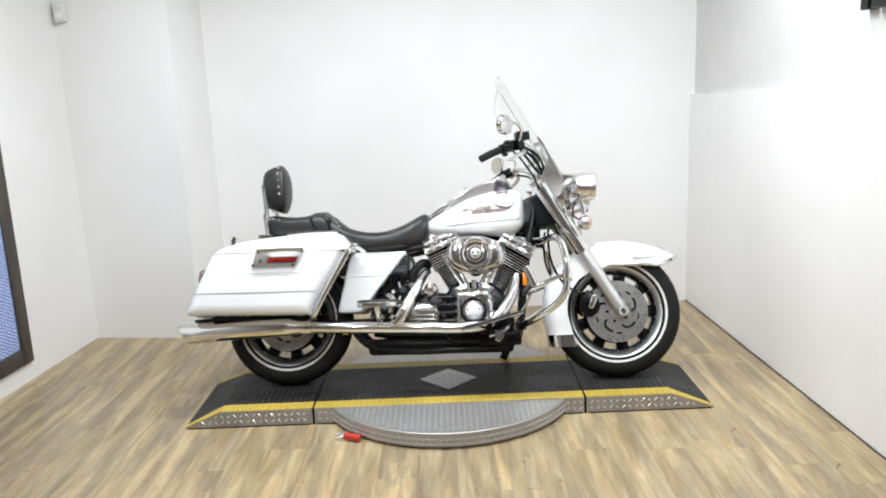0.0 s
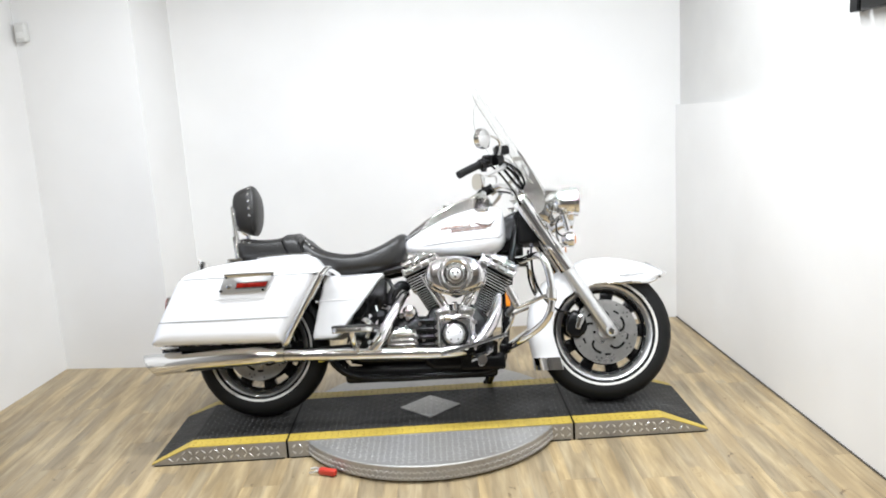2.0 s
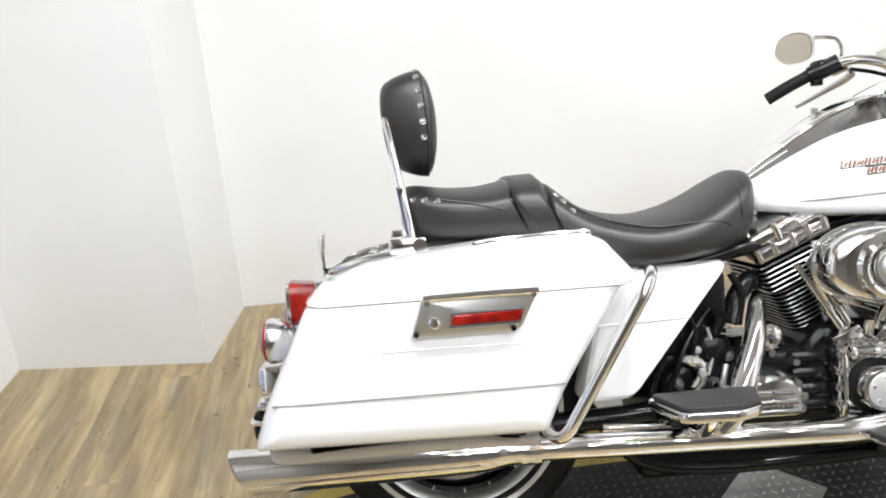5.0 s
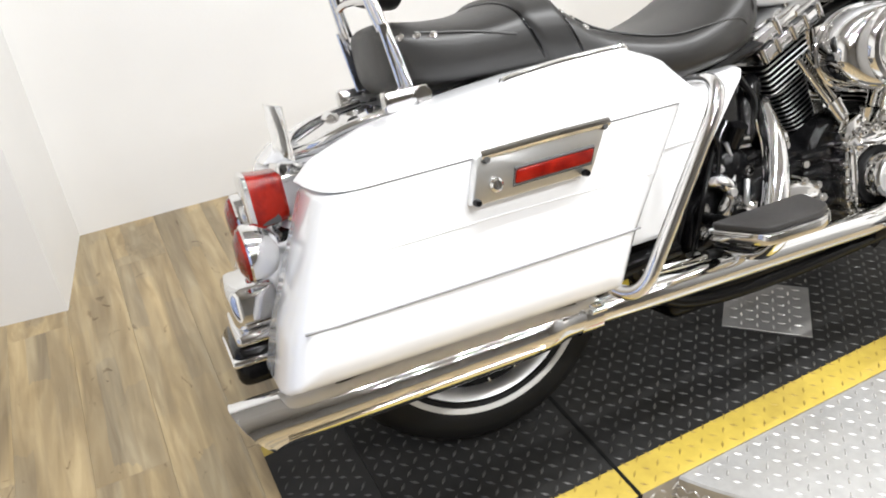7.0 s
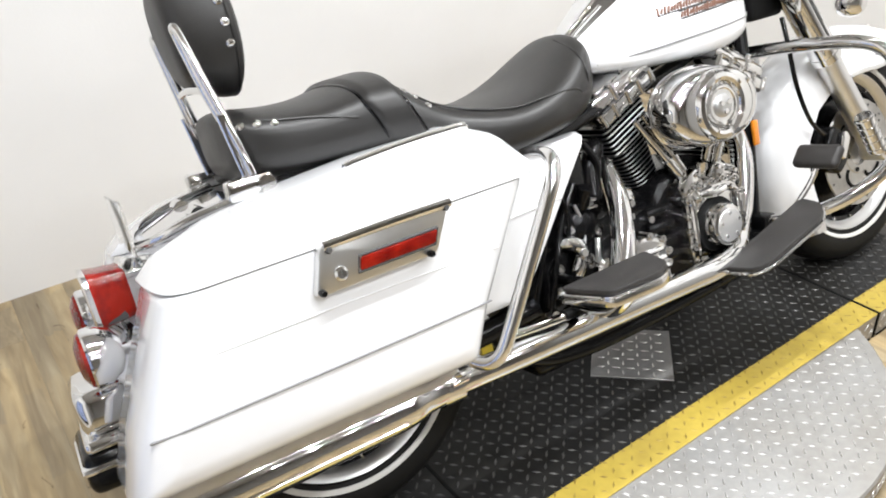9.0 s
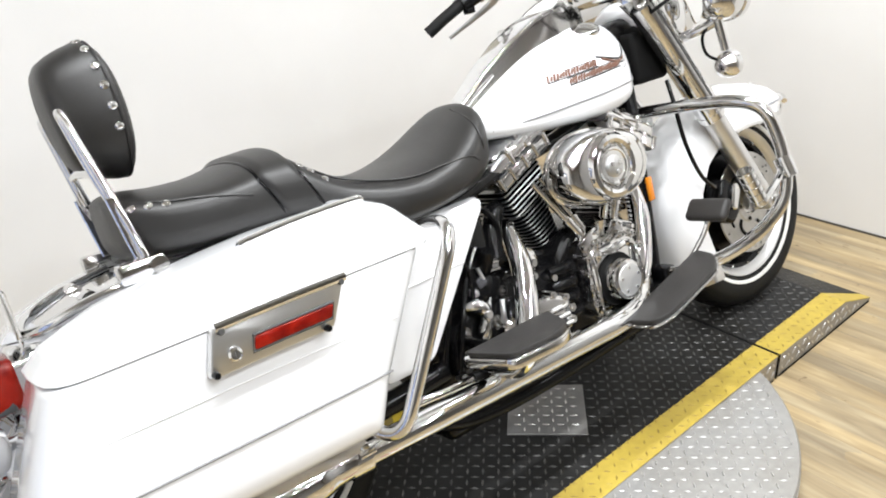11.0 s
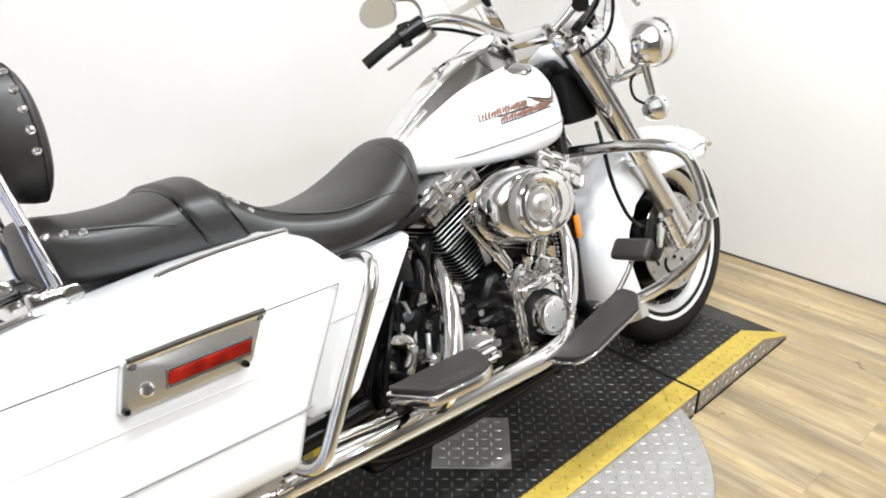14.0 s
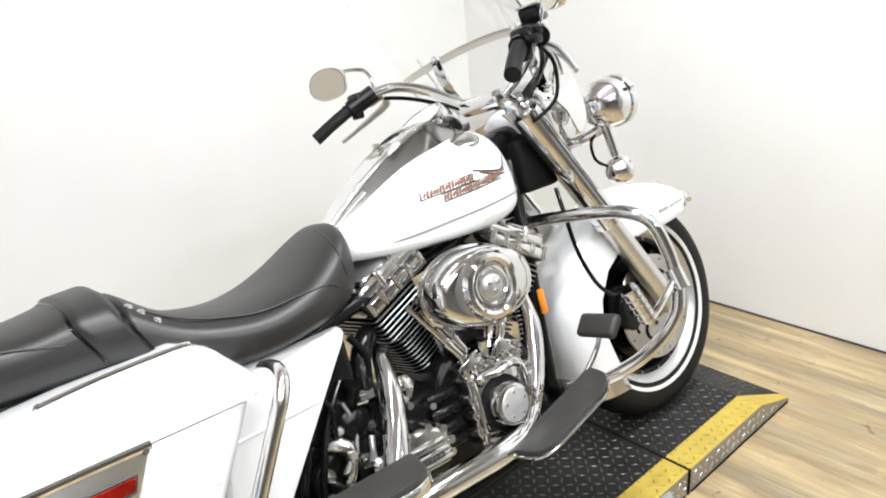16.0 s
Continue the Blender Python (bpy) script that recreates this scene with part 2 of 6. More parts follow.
M["gate_wire"] = material("blue_grey_wire", (0.25, 0.32, 0.55), 0.45, grain=0.2)
M["dark_wood"] = material("dark_stained_frame", (0.045, 0.038, 0.034), 0.5, grain=0.5, grain_scale=30, stretch=(1, 1, 0.15), second=(0.09, 0.075, 0.06), second_scale=12)
M["off_white"] = material("off_white_plastic", (0.7, 0.7, 0.68), 0.4, grain=0.05)
M["bulb"] = material("lit_bulb", (1, 0.98, 0.95), 0.3, emit=(1.0, 0.96, 0.9), emit_strength=8.0)
M["foot_strip"] = material("dark_foot_strip", (0.09, 0.08, 0.07), 0.7, grain=0.3, grain_scale=20)
M["yellow_sticker"] = material("yellow_sticker", (0.7, 0.55, 0.05), 0.5)

# ---- mesh helpers ----


def part(name, bm, mat, parent=None, label="", smooth=True, angle=0.6):
    """Links a bmesh as one mesh object under a thing or a part."""
    bmesh.ops.recalc_face_normals(bm, faces=bm.faces)
    me = bpy.data.meshes.new(name)
    bm.to_mesh(me)
    bm.free()
    me.materials.append(M[mat])
    if smooth:
        me.shade_smooth()
        me.set_sharp_from_angle(angle=angle)
    ob = new(name, me)
    if parent is not None:
        ob.parent = parent
    if label:
        tagged(ob, label)
    return ob


def copy_part(ob, parent, m=None):
    """Another object on the same mesh, under the same kind of parent."""
    o = bpy.data.objects.new(ob.name, ob.data)
    scene.collection.objects.link(o)
    o.parent = parent
    o.matrix_basis = m if m is not None else ob.matrix_basis
    return o


def thing(name, label, category, group="", m=None):
    ob = new(name)
    ob.empty_display_size = 0.1
    if m is not None:
        ob.matrix_basis = m
    return tagged(ob, label, category, group)


def box(x0, x1, y0, y1, z0, z1, bevel=0.0, seg=2):
    bm = bmesh.new()
    bmesh.ops.create_cube(bm, size=1)
    for v in bm.verts:
        v.co = ((x0 + x1) / 2 + v.co.x * (x1 - x0), (y0 + y1) / 2 + v.co.y * (y1 - y0), (z0 + z1) / 2 + v.co.z * (z1 - z0))
    if bevel:
        bmesh.ops.bevel(bm, geom=bm.edges[:], offset=bevel, segments=seg, affect="EDGES", profile=0.5)
    return bm


def join(*bms):
    """One bmesh out of several."""
    out = bms[0]
    for b in bms[1:]:
        me = bpy.data.meshes.new("tmp")
        b.to_mesh(me)
        out.from_mesh(me)
        b.free()
        bpy.data.meshes.remove(me)
    return out


def spline(pts, n=6, closed=False):
    """Catmull-Rom points through the given ones."""
    p = [Vector(q) for q in pts]
    out = []
    k = len(p)
    for i in range(k if closed else k - 1):
        a, b, c, d = (p[(i + j) % k] if closed else p[min(max(i + j, 0), k - 1)] for j in (-1, 0, 1, 2))
        for s in range(n):
            t = s / n
            out.append(0.5 * ((2 * b) + (c - a) * t + (2 * a - 5 * b + 4 * c - d) * t * t + (3 * b - a - 3 * c + d) * t ** 3))
    if not closed:
        out.append(p[-1])
    return out


def tube(pts, radius, sides=14, smooth=5, closed=False, caps=True, radii=None):
    """A round bar swept along a smoothed line; radii gives a radius for each given point."""
    line = spline(pts, smooth, closed) if smooth > 1 else [Vector(q) for q in pts]
    if radii:
        r_all = [q.x for q in spline([(r, 0, 0) for r in radii], smooth, closed)] if smooth > 1 else list(radii)
    else:
        r_all = [radius] * len(line)
    bm = bmesh.new()
    n = len(line)
    up = None
    rings = []
    for i, c in enumerate(line):
        a = line[(i - 1) % n] if closed or i else line[0]
        b = line[(i + 1) % n] if closed or i < n - 1 else line[-1]
        d = (b - a).normalized()
        if up is None:
            up = d.orthogonal().normalized()
        up = (up - d * up.dot(d)).normalized()
        side = d.cross(up)
        rings.append([bm.verts.new(c + r_all[i] * (math.cos(q) * up + math.sin(q) * side)) for q in [2 * math.pi * k / sides for k in range(sides)]])
    for i in range(n if closed else n - 1):
        r0, r1 = rings[i], rings[(i + 1) % n]
        for k in range(sides):
            bm.faces.new((r0[k], r0[(k + 1) % sides], r1[(k + 1) % sides], r1[k]))
    if caps and not closed:
        bm.faces.new(rings[0])
        bm.faces.new(rings[-1])
    return bm


def lathe(profile, m=None, seg=48, closed=False):
    """A turned body: (radius, along) pairs round the y axis, then moved by m."""
    bm = bmesh.new()
    rings = []
    for r, h in profile:
        if r < 1e-6:
            rings.append([bm.verts.new((0, h, 0))])
        else:
            rings.append([bm.verts.new((r * math.cos(2 * math.pi * k / seg), h, r * math.sin(2 * math.pi * k / seg))) for k in range(seg)])
    pairs = list(zip(rings, rings[1:])) + ([(rings[-1], rings[0])] if closed else [])
    for a, b in pairs:
        if len(a) == 1 and len(b) == 1:
            continue
        for k in range(seg):
            j = (k + 1) % seg
            if len(a) == 1:
                bm.faces.new((a[0], b[j], b[k]))
            elif len(b) == 1:
                bm.faces.new((a[k], a[j], b[0]))
            else:
                bm.faces.new((a[k], a[j], b[j], b[k]))
    if m is not None:
        bm.transform(m)
    return bm


def plate(outline, y0, y1, bevel=0.0, seg=2):
    """A flat piece: an outline of (x, z) points, thick from y0 to y1."""
    bm = bmesh.new()
    a = [bm.verts.new((x, y0, z)) for x, z in outline]
    b = [bm.verts.new((x, y1, z)) for x, z in outline]
    k = len(a)
    bm.faces.new(a)
    bm.faces.new(b)
    for i in range(k):
        bm.faces.new((a[i], a[(i + 1) % k], b[(i + 1) % k], b[i]))
    bmesh.ops.recalc_face_normals(bm, faces=bm.faces)
    if bevel:
        edges = [e for e in bm.edges if abs(e.verts[0].co.y - e.verts[1].co.y) < 1e-6]
        bmesh.ops.bevel(bm, geom=edges, offset=bevel, segments=seg, affect="EDGES", profile=0.5)
    return bm


def slab(outline, z0, z1, bevel=0.0, seg=2):
    """A flat piece: an outline of (x, y) points, thick from z0 to z1."""
    bm = plate(outline, z0, z1, bevel, seg)
    bm.transform(Matrix(((1, 0, 0, 0), (0, 0, 1, 0), (0, 1, 0, 0), (0, 0, 0, 1))))
    return bm


def smooth_outline(pts, n=5):
    return [(q.x, q.y) for q in spline([(x, z, 0) for x, z in pts], n, True)]


def rounded(pts, r, n=4):
    """An outline with its corners rounded by about r."""
    out = []
    k = len(pts)
    for i in range(k):
        p, a, b = Vector(pts[i]), Vector(pts[i - 1]), Vector(pts[(i + 1) % k])
        da, db = (a - p), (b - p)
        s = min(r, da.length * 0.45, db.length * 0.45)
        q0, q1 = p + da.normalized() * s, p + db.normalized() * s
        for j in range(n + 1):
            t = j / n
            w = q0 * (1 - t) ** 2 + p * (2 * t * (1 - t)) + q1 * t * t
            out.append((w.x, w.y))
    return out


def loft(rings, caps=True, closed=True):
    """A skin over rings of equally many points."""
    bm = bmesh.new()
    vs = [[bm.verts.new(p) for p in r] for r in rings]
    k = len(vs[0])
    for a, b in zip(vs, vs[1:]):
        for i in range(k if closed else k - 1):
            j = (i + 1) % k
            bm.faces.new((a[i], a[j], b[j], b[i]))
    if caps and closed:
        bm.faces.new(vs[0])
        bm.faces.new(vs[-1])
    return bm


def super_ring(cx, cy, cz, ry, rz_up, rz_down, e=2.6, n=36, power_down=None):
    """A rounded ring in the plane x = cx: half width ry, heights above and below the centre."""
    out = []
    for k in range(n):
        a = 2 * math.pi * k / n
        c, s = math.cos(a), math.sin(a)
        ex = e if s >= 0 else (power_down or e)
        out.append((cx, cy + ry * math.copysign(abs(c) ** (2 / ex), c), cz + (rz_up if s >= 0 else rz_down) * math.copysign(abs(s) ** (2 / ex), s)))
    return out


def along(p, q):
    """A pose at p whose y axis runs to q."""
    d = (Vector(q) - Vector(p))
    return Matrix.Translation(p) @ d.to_track_quat("Y", "Z").to_matrix().to_4x4()


def rod(p, q, r, sides=16, r2=None):
    d = (Vector(q) - Vector(p)).length
    return lathe([(0, 0), (r, 0), (r2 or r, d), (0, d)], along(p, q), sides)

# ---- the room ----
def wall_strip(name, p, q, z0, z1, thick, mat, label):
    """A wall between two plan points; its thickness lies to the right of the way from p to q. Heights may be pairs, one for each end."""
    d = (Vector(q) - Vector(p)).normalized()
    nrm = Vector((d.y, -d.x)) * thick
    za = z0 if isinstance(z0, tuple) else (z0, z0)
    zb = z1 if isinstance(z1, tuple) else (z1, z1)
    bm = bmesh.new()
    lo = [Vector(p), Vector(q), Vector(q) + nrm, Vector(p) + nrm]
    a = [bm.verts.new((v.x, v.y, za[k])) for v, k in zip(lo, (0, 1, 1, 0))]
    b = [bm.verts.new((v.x, v.y, zb[k])) for v, k in zip(lo, (0, 1, 1, 0))]
    bm.faces.new(a)
    bm.faces.new(b)
    for i in range(4):
        bm.faces.new((a[i], a[(i + 1) % 4], b[(i + 1) % 4], b[i]))
    return tagged(part(name, bm, mat, smooth=False), label, "wall", kind="structure")


YB = -5.2
YD = -1.7    # where the white corner ends and unseen grey walls, added for reflections, begin
wall_strip("wall_back", (1.95, 1.404), (-1.46, 1.456), 0, CEIL, 0.15, "wall", "smooth white painted back wall")
wall_strip("wall_return", (-1.416, 1.48), (-1.49, 1.04), 0, CEIL, 0.12, "wall", "short white return of a wall step")
wall_strip("wall_step", (-1.493, 1.04), (-2.45, 1.165), 0, CEIL, 0.3, "wall", "white painted wall that stands forward")
wall_strip("wall_left", (-2.155, 1.2), (-2.373, YD), 0, CEIL, 0.15, "wall", "white painted side wall")
wall_strip("wall_left_rear", (-2.373, YD), (-2.6, YB), 0, CEIL, 0.15, "dark_wall", "unseen grey side wall behind the view")
wall_strip("wall_right", (1.556, 1.45), (1.653, YD), 0, (1.206, 1.307), -0.3, "wall", "white lower side wall with a ledge")
wall_strip("trim_ledge", (1.558, 1.45), (1.655, YD), (1.2063, 1.3073), (1.318, 1.392), -0.28, "wall", "white ledge board along the wall")
# the darker tone of this upper wall stands in for fading light
wall_strip("wall_right_upper", (1.585, 1.45), (1.682, YD), (1.318, 1.392), CEIL, -0.25, "wall_shaded", "upper side wall above the ledge, toned down as shade")
wall_strip("wall_right_rear", (1.653, YD), (1.765, YB), 0, CEIL, -0.3, "dark_wall", "unseen grey side wall behind the view")
wall_strip("wall_front", (-2.9, YB), (2.3, YB), 0, CEIL, 0.15, "dark_wall", "unseen plain grey wall that closes the room")
tagged(part("ceiling", box(-3.0, 2.3, YB - 0.2, 1.9, CEIL, CEIL + 0.12), "ceiling", smooth=False), "unseen plain grey painted ceiling", "ceiling", kind="structure")

# a thin dark strip where the right wall meets the floor
wall_strip("wall_foot_strip", (1.5555, 1.42), (1.6525, YD), 0.0005, 0.007, 0.004, "foot_strip", "thin dark strip at the foot of the wall")

# ceiling fixtures: a shallow tray with two rows of small bulbs
for lx, ly, _, _ in LAMPS:
    fx = thing("ceiling_light", "long ceiling light tray with rows of small bulbs", "ceiling light", "ceiling light trays", m=pose(lx, ly, CEIL))
    part("tray", box(-1.3, 1.3, -0.2, 0.2, -0.05, -0.004, 0.006), "off_white", fx, "pale metal tray")
    first = None
    for dx in SPOTS:
        at = pose(dx, 0, -0.08)
        if first is None:
            first = part("bulb", lathe([(0, -0.03), (0.018, -0.028), (0.027, -0.018), (0.027, 0.0), (0.02, 0.02), (0.018, 0.045), (0, 0.045)], Matrix.Rotation(math.pi / 2, 4, "X"), 18), "bulb", fx, "lit round bulb")
            first.matrix_basis = at
        else:
            copy_part(first, fx, at)

# wall fittings
gate = thing("mesh_gate", "dark framed security gate with blue-lit wire mesh", "gate", m=pose(-2.2425, 0, 0) @ pose(0, 0, 0, 0, 0, -4.3))
GY0, GY1, GZ0, GZ1, GF = -0.86, 0.447, 0.104, 1.343, 0.088
part("stile", box(0.001, 0.018, GY1 - GF, GY1, GZ0, GZ1, 0.004), "dark_wood", gate, "dark upright frame member")
part("stile", box(0.001, 0.018, GY0, GY0 + GF, GZ0, GZ1, 0.004), "dark_wood", gate, "dark upright frame member")
part("rail", box(0.001, 0.017, GY0 + GF, GY1 - GF, GZ1 - GF, GZ1, 0.004), "dark_wood", gate, "dark cross frame member")
part("rail", box(0.001, 0.017, GY0 + GF, GY1 - GF, GZ0, GZ0 + GF, 0.004), "dark_wood", gate, "dark cross frame member")
part("frame_groove", box(0.0165, 0.0185, GY0 + GF, GY1 - 0.03, GZ1 - 0.052, GZ1 - 0.046), "off_white", gate, "pale scratch line")
part("backing", box(0.002, 0.005, GY0 + GF, GY1 - GF, GZ0 + GF, GZ1 - GF), "blue_mesh", gate, "pale blue backing sheet with added glow", smooth=False)
wires = bmesh.new()
span_y, span_z = GY1 - GY0 - 2 * GF, GZ1 - GZ0 - 2 * GF
step = 0.034
vv, ff_ = [], []
for sl in (1, -1):
    n = int((span_y + span_z / 0.55) / step)
    for k in range(n):
        c = k * step
        # a wire runs with slope 0.55 across the opening, cut at its edges
        pts_ = []
        y0c = c if sl > 0 else span_y - c
        ya, za = y0c, 0.0
        t_end = min((ya if sl > 0 else span_y - ya) / 1.0, span_z / 0.55)
        t_sta = 0.0
        over = (ya - span_y) if sl > 0 else -ya
        if over > 0:
            t_sta = over
        if t_end <= t_sta + 0.01:
            continue
        p0 = Vector((0.0, GY0 + GF + ya - sl * t_sta, GZ0 + GF + 0.55 * t_sta))
        p1 = Vector((0.0, GY0 + GF + ya - sl * t_end, GZ0 + GF + 0.55 * t_end))
        dn = Vector((0, 0.55, sl * 1.0)).normalized() * 0.0025
        base = len(vv)
        for q in (p0 - dn, p0 + dn, p1 + dn, p1 - dn):
            vv += [q + Vector((0.007, 0, 0)), q + Vector((0.010, 0, 0))]
        for f in ((0, 2, 4, 6), (1, 3, 5, 7), (0, 1, 3, 2), (2, 3, 5, 4), (4, 5, 7, 6), (6, 7, 1, 0)):
            ff_.append([base + i for i in f])
me_w = bpy.data.meshes.new("tmp")
me_w.from_pydata(vv, [], ff_)
wires.from_mesh(me_w)
tagged(part("wire_mesh", wires, "gate_wire", gate, "crossed dark blue wires", smooth=False), kind="stuff")

sensor = thing("wall_sensor", "small white wall-mounted alarm sensor", "sensor", m=pose(-2.105, 1.122, 1.925, 0, 0, -7))
part("housing", box(-0.032, 0.032, -0.045, 0.0, -0.05, 0.055, 0.012, 3), "off_white", sensor, "white plastic housing")
part("sensor_lens", box(-0.022, 0.022, -0.049, -0.04, -0.03, 0.004, 0.006, 2), "wall", sensor, "milky lens")
bracket_ob = thing("wall_bracket", "small dark metal bracket high on the white wall", "bracket", m=pose(-2.112, 1.12, 2.2, 0, 0, -7))
part("back_plate", box(-0.022, 0.022, -0.006, 0.0, -0.03, 0.06, 0.003), "dark_wood", bracket_ob, "dark back plate")
part("hook_arm", tube([(0, -0.004, 0.03), (0.004, -0.03, 0.02), (0.01, -0.045, -0.01)], 0.006, 8), "disc", bracket_ob, "bent metal arm")
for y0, y1 in ((-0.452, -0.513), (-0.53, -0.7)):
    wb = thing("wall_box", "flat black box on the upper side wall", "box", "black wall boxes", m=pose(1.626, (y0 + y1) / 2, 1.73, 0, 0, 1.8))
    hw = abs(y1 - y0) / 2
    part("casing", box(-0.02, 0.02, -hw, hw, -0.085, 0.085, 0.004), "black", wb, "black casing")
    part("faceplate", box(-0.0225, -0.019, -hw + 0.006, hw - 0.006, -0.078, 0.078, 0.001, 1), "gloss_black", wb)


def tread(points, z, size=0.019, width=0.0052, height=0.0013):
    """Raised tread lugs: pointed bars at the given places, turned by their angle."""
    verts, faces = [], []
    for x, y, a in points:
        c, s = math.cos(a), math.sin(a)
        base = len(verts)
        for u, v, w in ((-size / 2, 0, 0), (0, -width / 2, 0), (size / 2, 0, 0), (0, width / 2, 0), (-size * 0.28, 0, height), (size * 0.28, 0, height)):
            verts.append((x + u * c - v * s, y + u * s + v * c, z + w))
        for f in ((0, 1, 4), (1, 5, 4), (1, 2, 5), (2, 3, 5), (3, 4, 5), (3, 0, 4)):
            faces.append([base + i for i in f])
    bm = bmesh.new()
    me = bpy.data.meshes.new("tmp")
    me.from_pydata(verts, [], faces)
    bm.from_mesh(me)
    bpy.data.meshes.remove(me)
    return bm


def tread_grid(x0, x1, y0, y1, step, inside=None, turn=0.0):
    out = []
    nx, ny = int((x1 - x0) / step), int((y1 - y0) / step)
    for i in range(nx + 1):
        for j in range(ny + 1):
            x, y = x0 + (i + 0.5) * step, y0 + (j + 0.5) * step
            if x < x1 and y < y1 and (inside is None or inside(x, y)):
                out.append((x, y, turn + (math.pi / 4 if (i + j) % 2 else -math.pi / 4)))
    return out


# ---- the motorcycle stand: three deck sections with a turntable under them ----
H = 0.074
YN, YF, YW = -0.285, 0.255, 0.072
stand = thing("motorcycle_stand", "low black tread-plate stand with yellow edges and steel turntable", "stand")


def deck_section(x0, x1, tip=0.0):
    """One section: a steel body, a black tread top and yellow edge strips. tip: length of the sloping end, with its sign."""
    flat0, flat1 = (x0 - tip if tip < 0 else x0), (x1 - tip if tip > 0 else x1)
    prof = [(x0, 0.003), (x1, 0.003)]
    if tip > 0:
        prof += [(x1, 0.008), (flat1, H), (x0, H)]
    elif tip < 0:
        prof += [(x1, H), (flat0, H), (x0, 0.008)]
    else:
        prof += [(x1, H), (x0, H)]
    body = part("deck_section", plate(prof, YN, YF, 0.0015, 1), "steel", stand, "bright steel tread-plate skirt", smooth=False)
    part("tread_top", box(flat0, flat1, YN + YW, YF - YW, H, H + 0.0025), "deck", body, "black coated tread plate", smooth=False)
    for sgn, a, b in ((-1, YN, YN + YW), (1, YF - YW, YF)):
        part("edge_strip", box(flat0, flat1, a, b, H, H + 0.0025), "yellow", body, "yellow safety strip", smooth=False)
    if tip:
        xa, xb = (flat1, x1) if tip > 0 else (flat0, x0)
        d = Vector((xb - xa, 0, 0.008 - H))
        up = Vector((-d.z, 0, d.x)).normalized() * (1 if tip > 0 else -1) * 0.0025

        def ramp_sheet(ys):
            bm = bmesh.new()
            lo = [bm.verts.new((x, y, z)) for x, z, y in ((xa, H, ys[0]), (xa, H, ys[1]), (xb, 0.008, ys[3]), (xb, 0.008, ys[2]))]
            hi = [bm.verts.new(v.co + up) for v in lo]
            bm.faces.new(lo)
            bm.faces.new(hi)
            for i in range(4):
                bm.faces.new((lo[i], lo[(i + 1) % 4], hi[(i + 1) % 4], hi[i]))
            return bm
        part("ramp_top", ramp_sheet((YN + YW, YF - YW, YN + 0.03, YF - 0.03)), "deck", body, "black sloping ramp end", smooth=False)
        part("edge_strip", ramp_sheet((YN, YN + YW, YN, YN + 0.03)), "yellow", body, "yellow safety strip", smooth=False)
        part("edge_strip", ramp_sheet((YF - YW, YF, YF - 0.03, YF)), "yellow", body, "yellow safety strip", smooth=False)
    lugs = tread_grid(flat0 + 0.004, flat1 - 0.004, YN + YW + 0.003, YF - YW - 0.003, 0.0245)
    if flat0 < 0 < flat1:
        lugs = [q for q in lugs if abs(q[0]) + abs(q[1] + 0.004) > 0.142]
    if tip:
        slope = tread_grid(min(xa, xb) + 0.004, max(xa, xb) - 0.012, YN + YW + 0.003, YF - YW - 0.003, 0.0245)
        bm = tread(slope, 0.0025, 0.02, 0.0062, 0.0016)
        for v in bm.verts:
            v.co.z += H + (v.co.x - xa) * (0.008 - H) / (xb - xa)
        tagged(part("ramp_lug", bm, "deck_lug", body, "raised worn tread lugs lightened for glints", smooth=False), kind="stuff")
    tagged(part("tread_lug", tread(lugs, H + 0.0025, 0.021, 0.0068, 0.0019), "deck_lug", body, "raised worn tread lugs lightened for glints", smooth=False), kind="stuff")
    part("base_edge", box(x0 + 0.01, x1 - 0.01, YN - 0.003, YN + 0.004, 0.0, 0.0045, 0.001, 1), "black_edge", body, "black rubber bottom edge")
    side = tread_grid(x0 + 0.01, x1 - 0.01, 0.010, H - 0.008, 0.028)
    if tip > 0:
        side = [q for q in side if q[1] < H - 0.01 - max(0, q[0] - flat1) * H / tip]
    elif tip < 0:
        side = [q for q in side if q[1] < H - 0.01 - max(0, flat0 - q[0]) * H / -tip]
    bm = tread(side, 0.0, 0.024, 0.007, 0.0022)
    bm.transform(Matrix(((1, 0, 0, 0), (0, 0, -1, YN), (0, 1, 0, 0), (0, 0, 0, 1))))
    tagged(part("skirt_lug", bm, "steel_lug", body, "raised tread lugs", smooth=False), kind="stuff")
    yl = [(x, y + s, a) for x, y, a in tread_grid(flat0 + 0.004, flat1 - 0.004, 0, YW - 0.004, 0.027) for s in (YN + 0.002, YF - YW + 0.002)]
    tagged(part("strip_lug", tread(yl, H + 0.0025, height=0.0012), "worn_yellow", body, "worn painted lugs", smooth=False), kind="stuff")
    return body


deck_section(-1.165, -0.602, -0.16)
deck_section(-0.594, 0.594)
deck_section(0.602, 1.16, 0.185)
for x in (-0.598, 0.598):
    part("joint_strip", box(x - 0.0035, x + 0.0035, YN - 0.003, YF + 0.003, 0.002, H + 0.004), "black_edge", stand, "black rubber joint")
dm = plate([(-0.136, 0), (0, -0.134), (0.136, 0), (0, 0.128)], 0, 0.004, 0.0006, 1)
dm.transform(Matrix(((1, 0, 0, 0), (0, 0, 1, -0.003), (0, 1, 0, H + 0.0022), (0, 0, 0, 1))))
diamond = part("cover_plate", dm, "steel", stand, "diamond-shaped steel cover plate", smooth=False)
tagged(part("cover_lug", tread(tread_grid(-0.13, 0.13, -0.13, 0.13, 0.0245, lambda x, y: abs(x) + abs(y + 0.004) < 0.112), H + 0.0062), "steel_lug", diamond, smooth=False), kind="stuff")
RD = 0.583
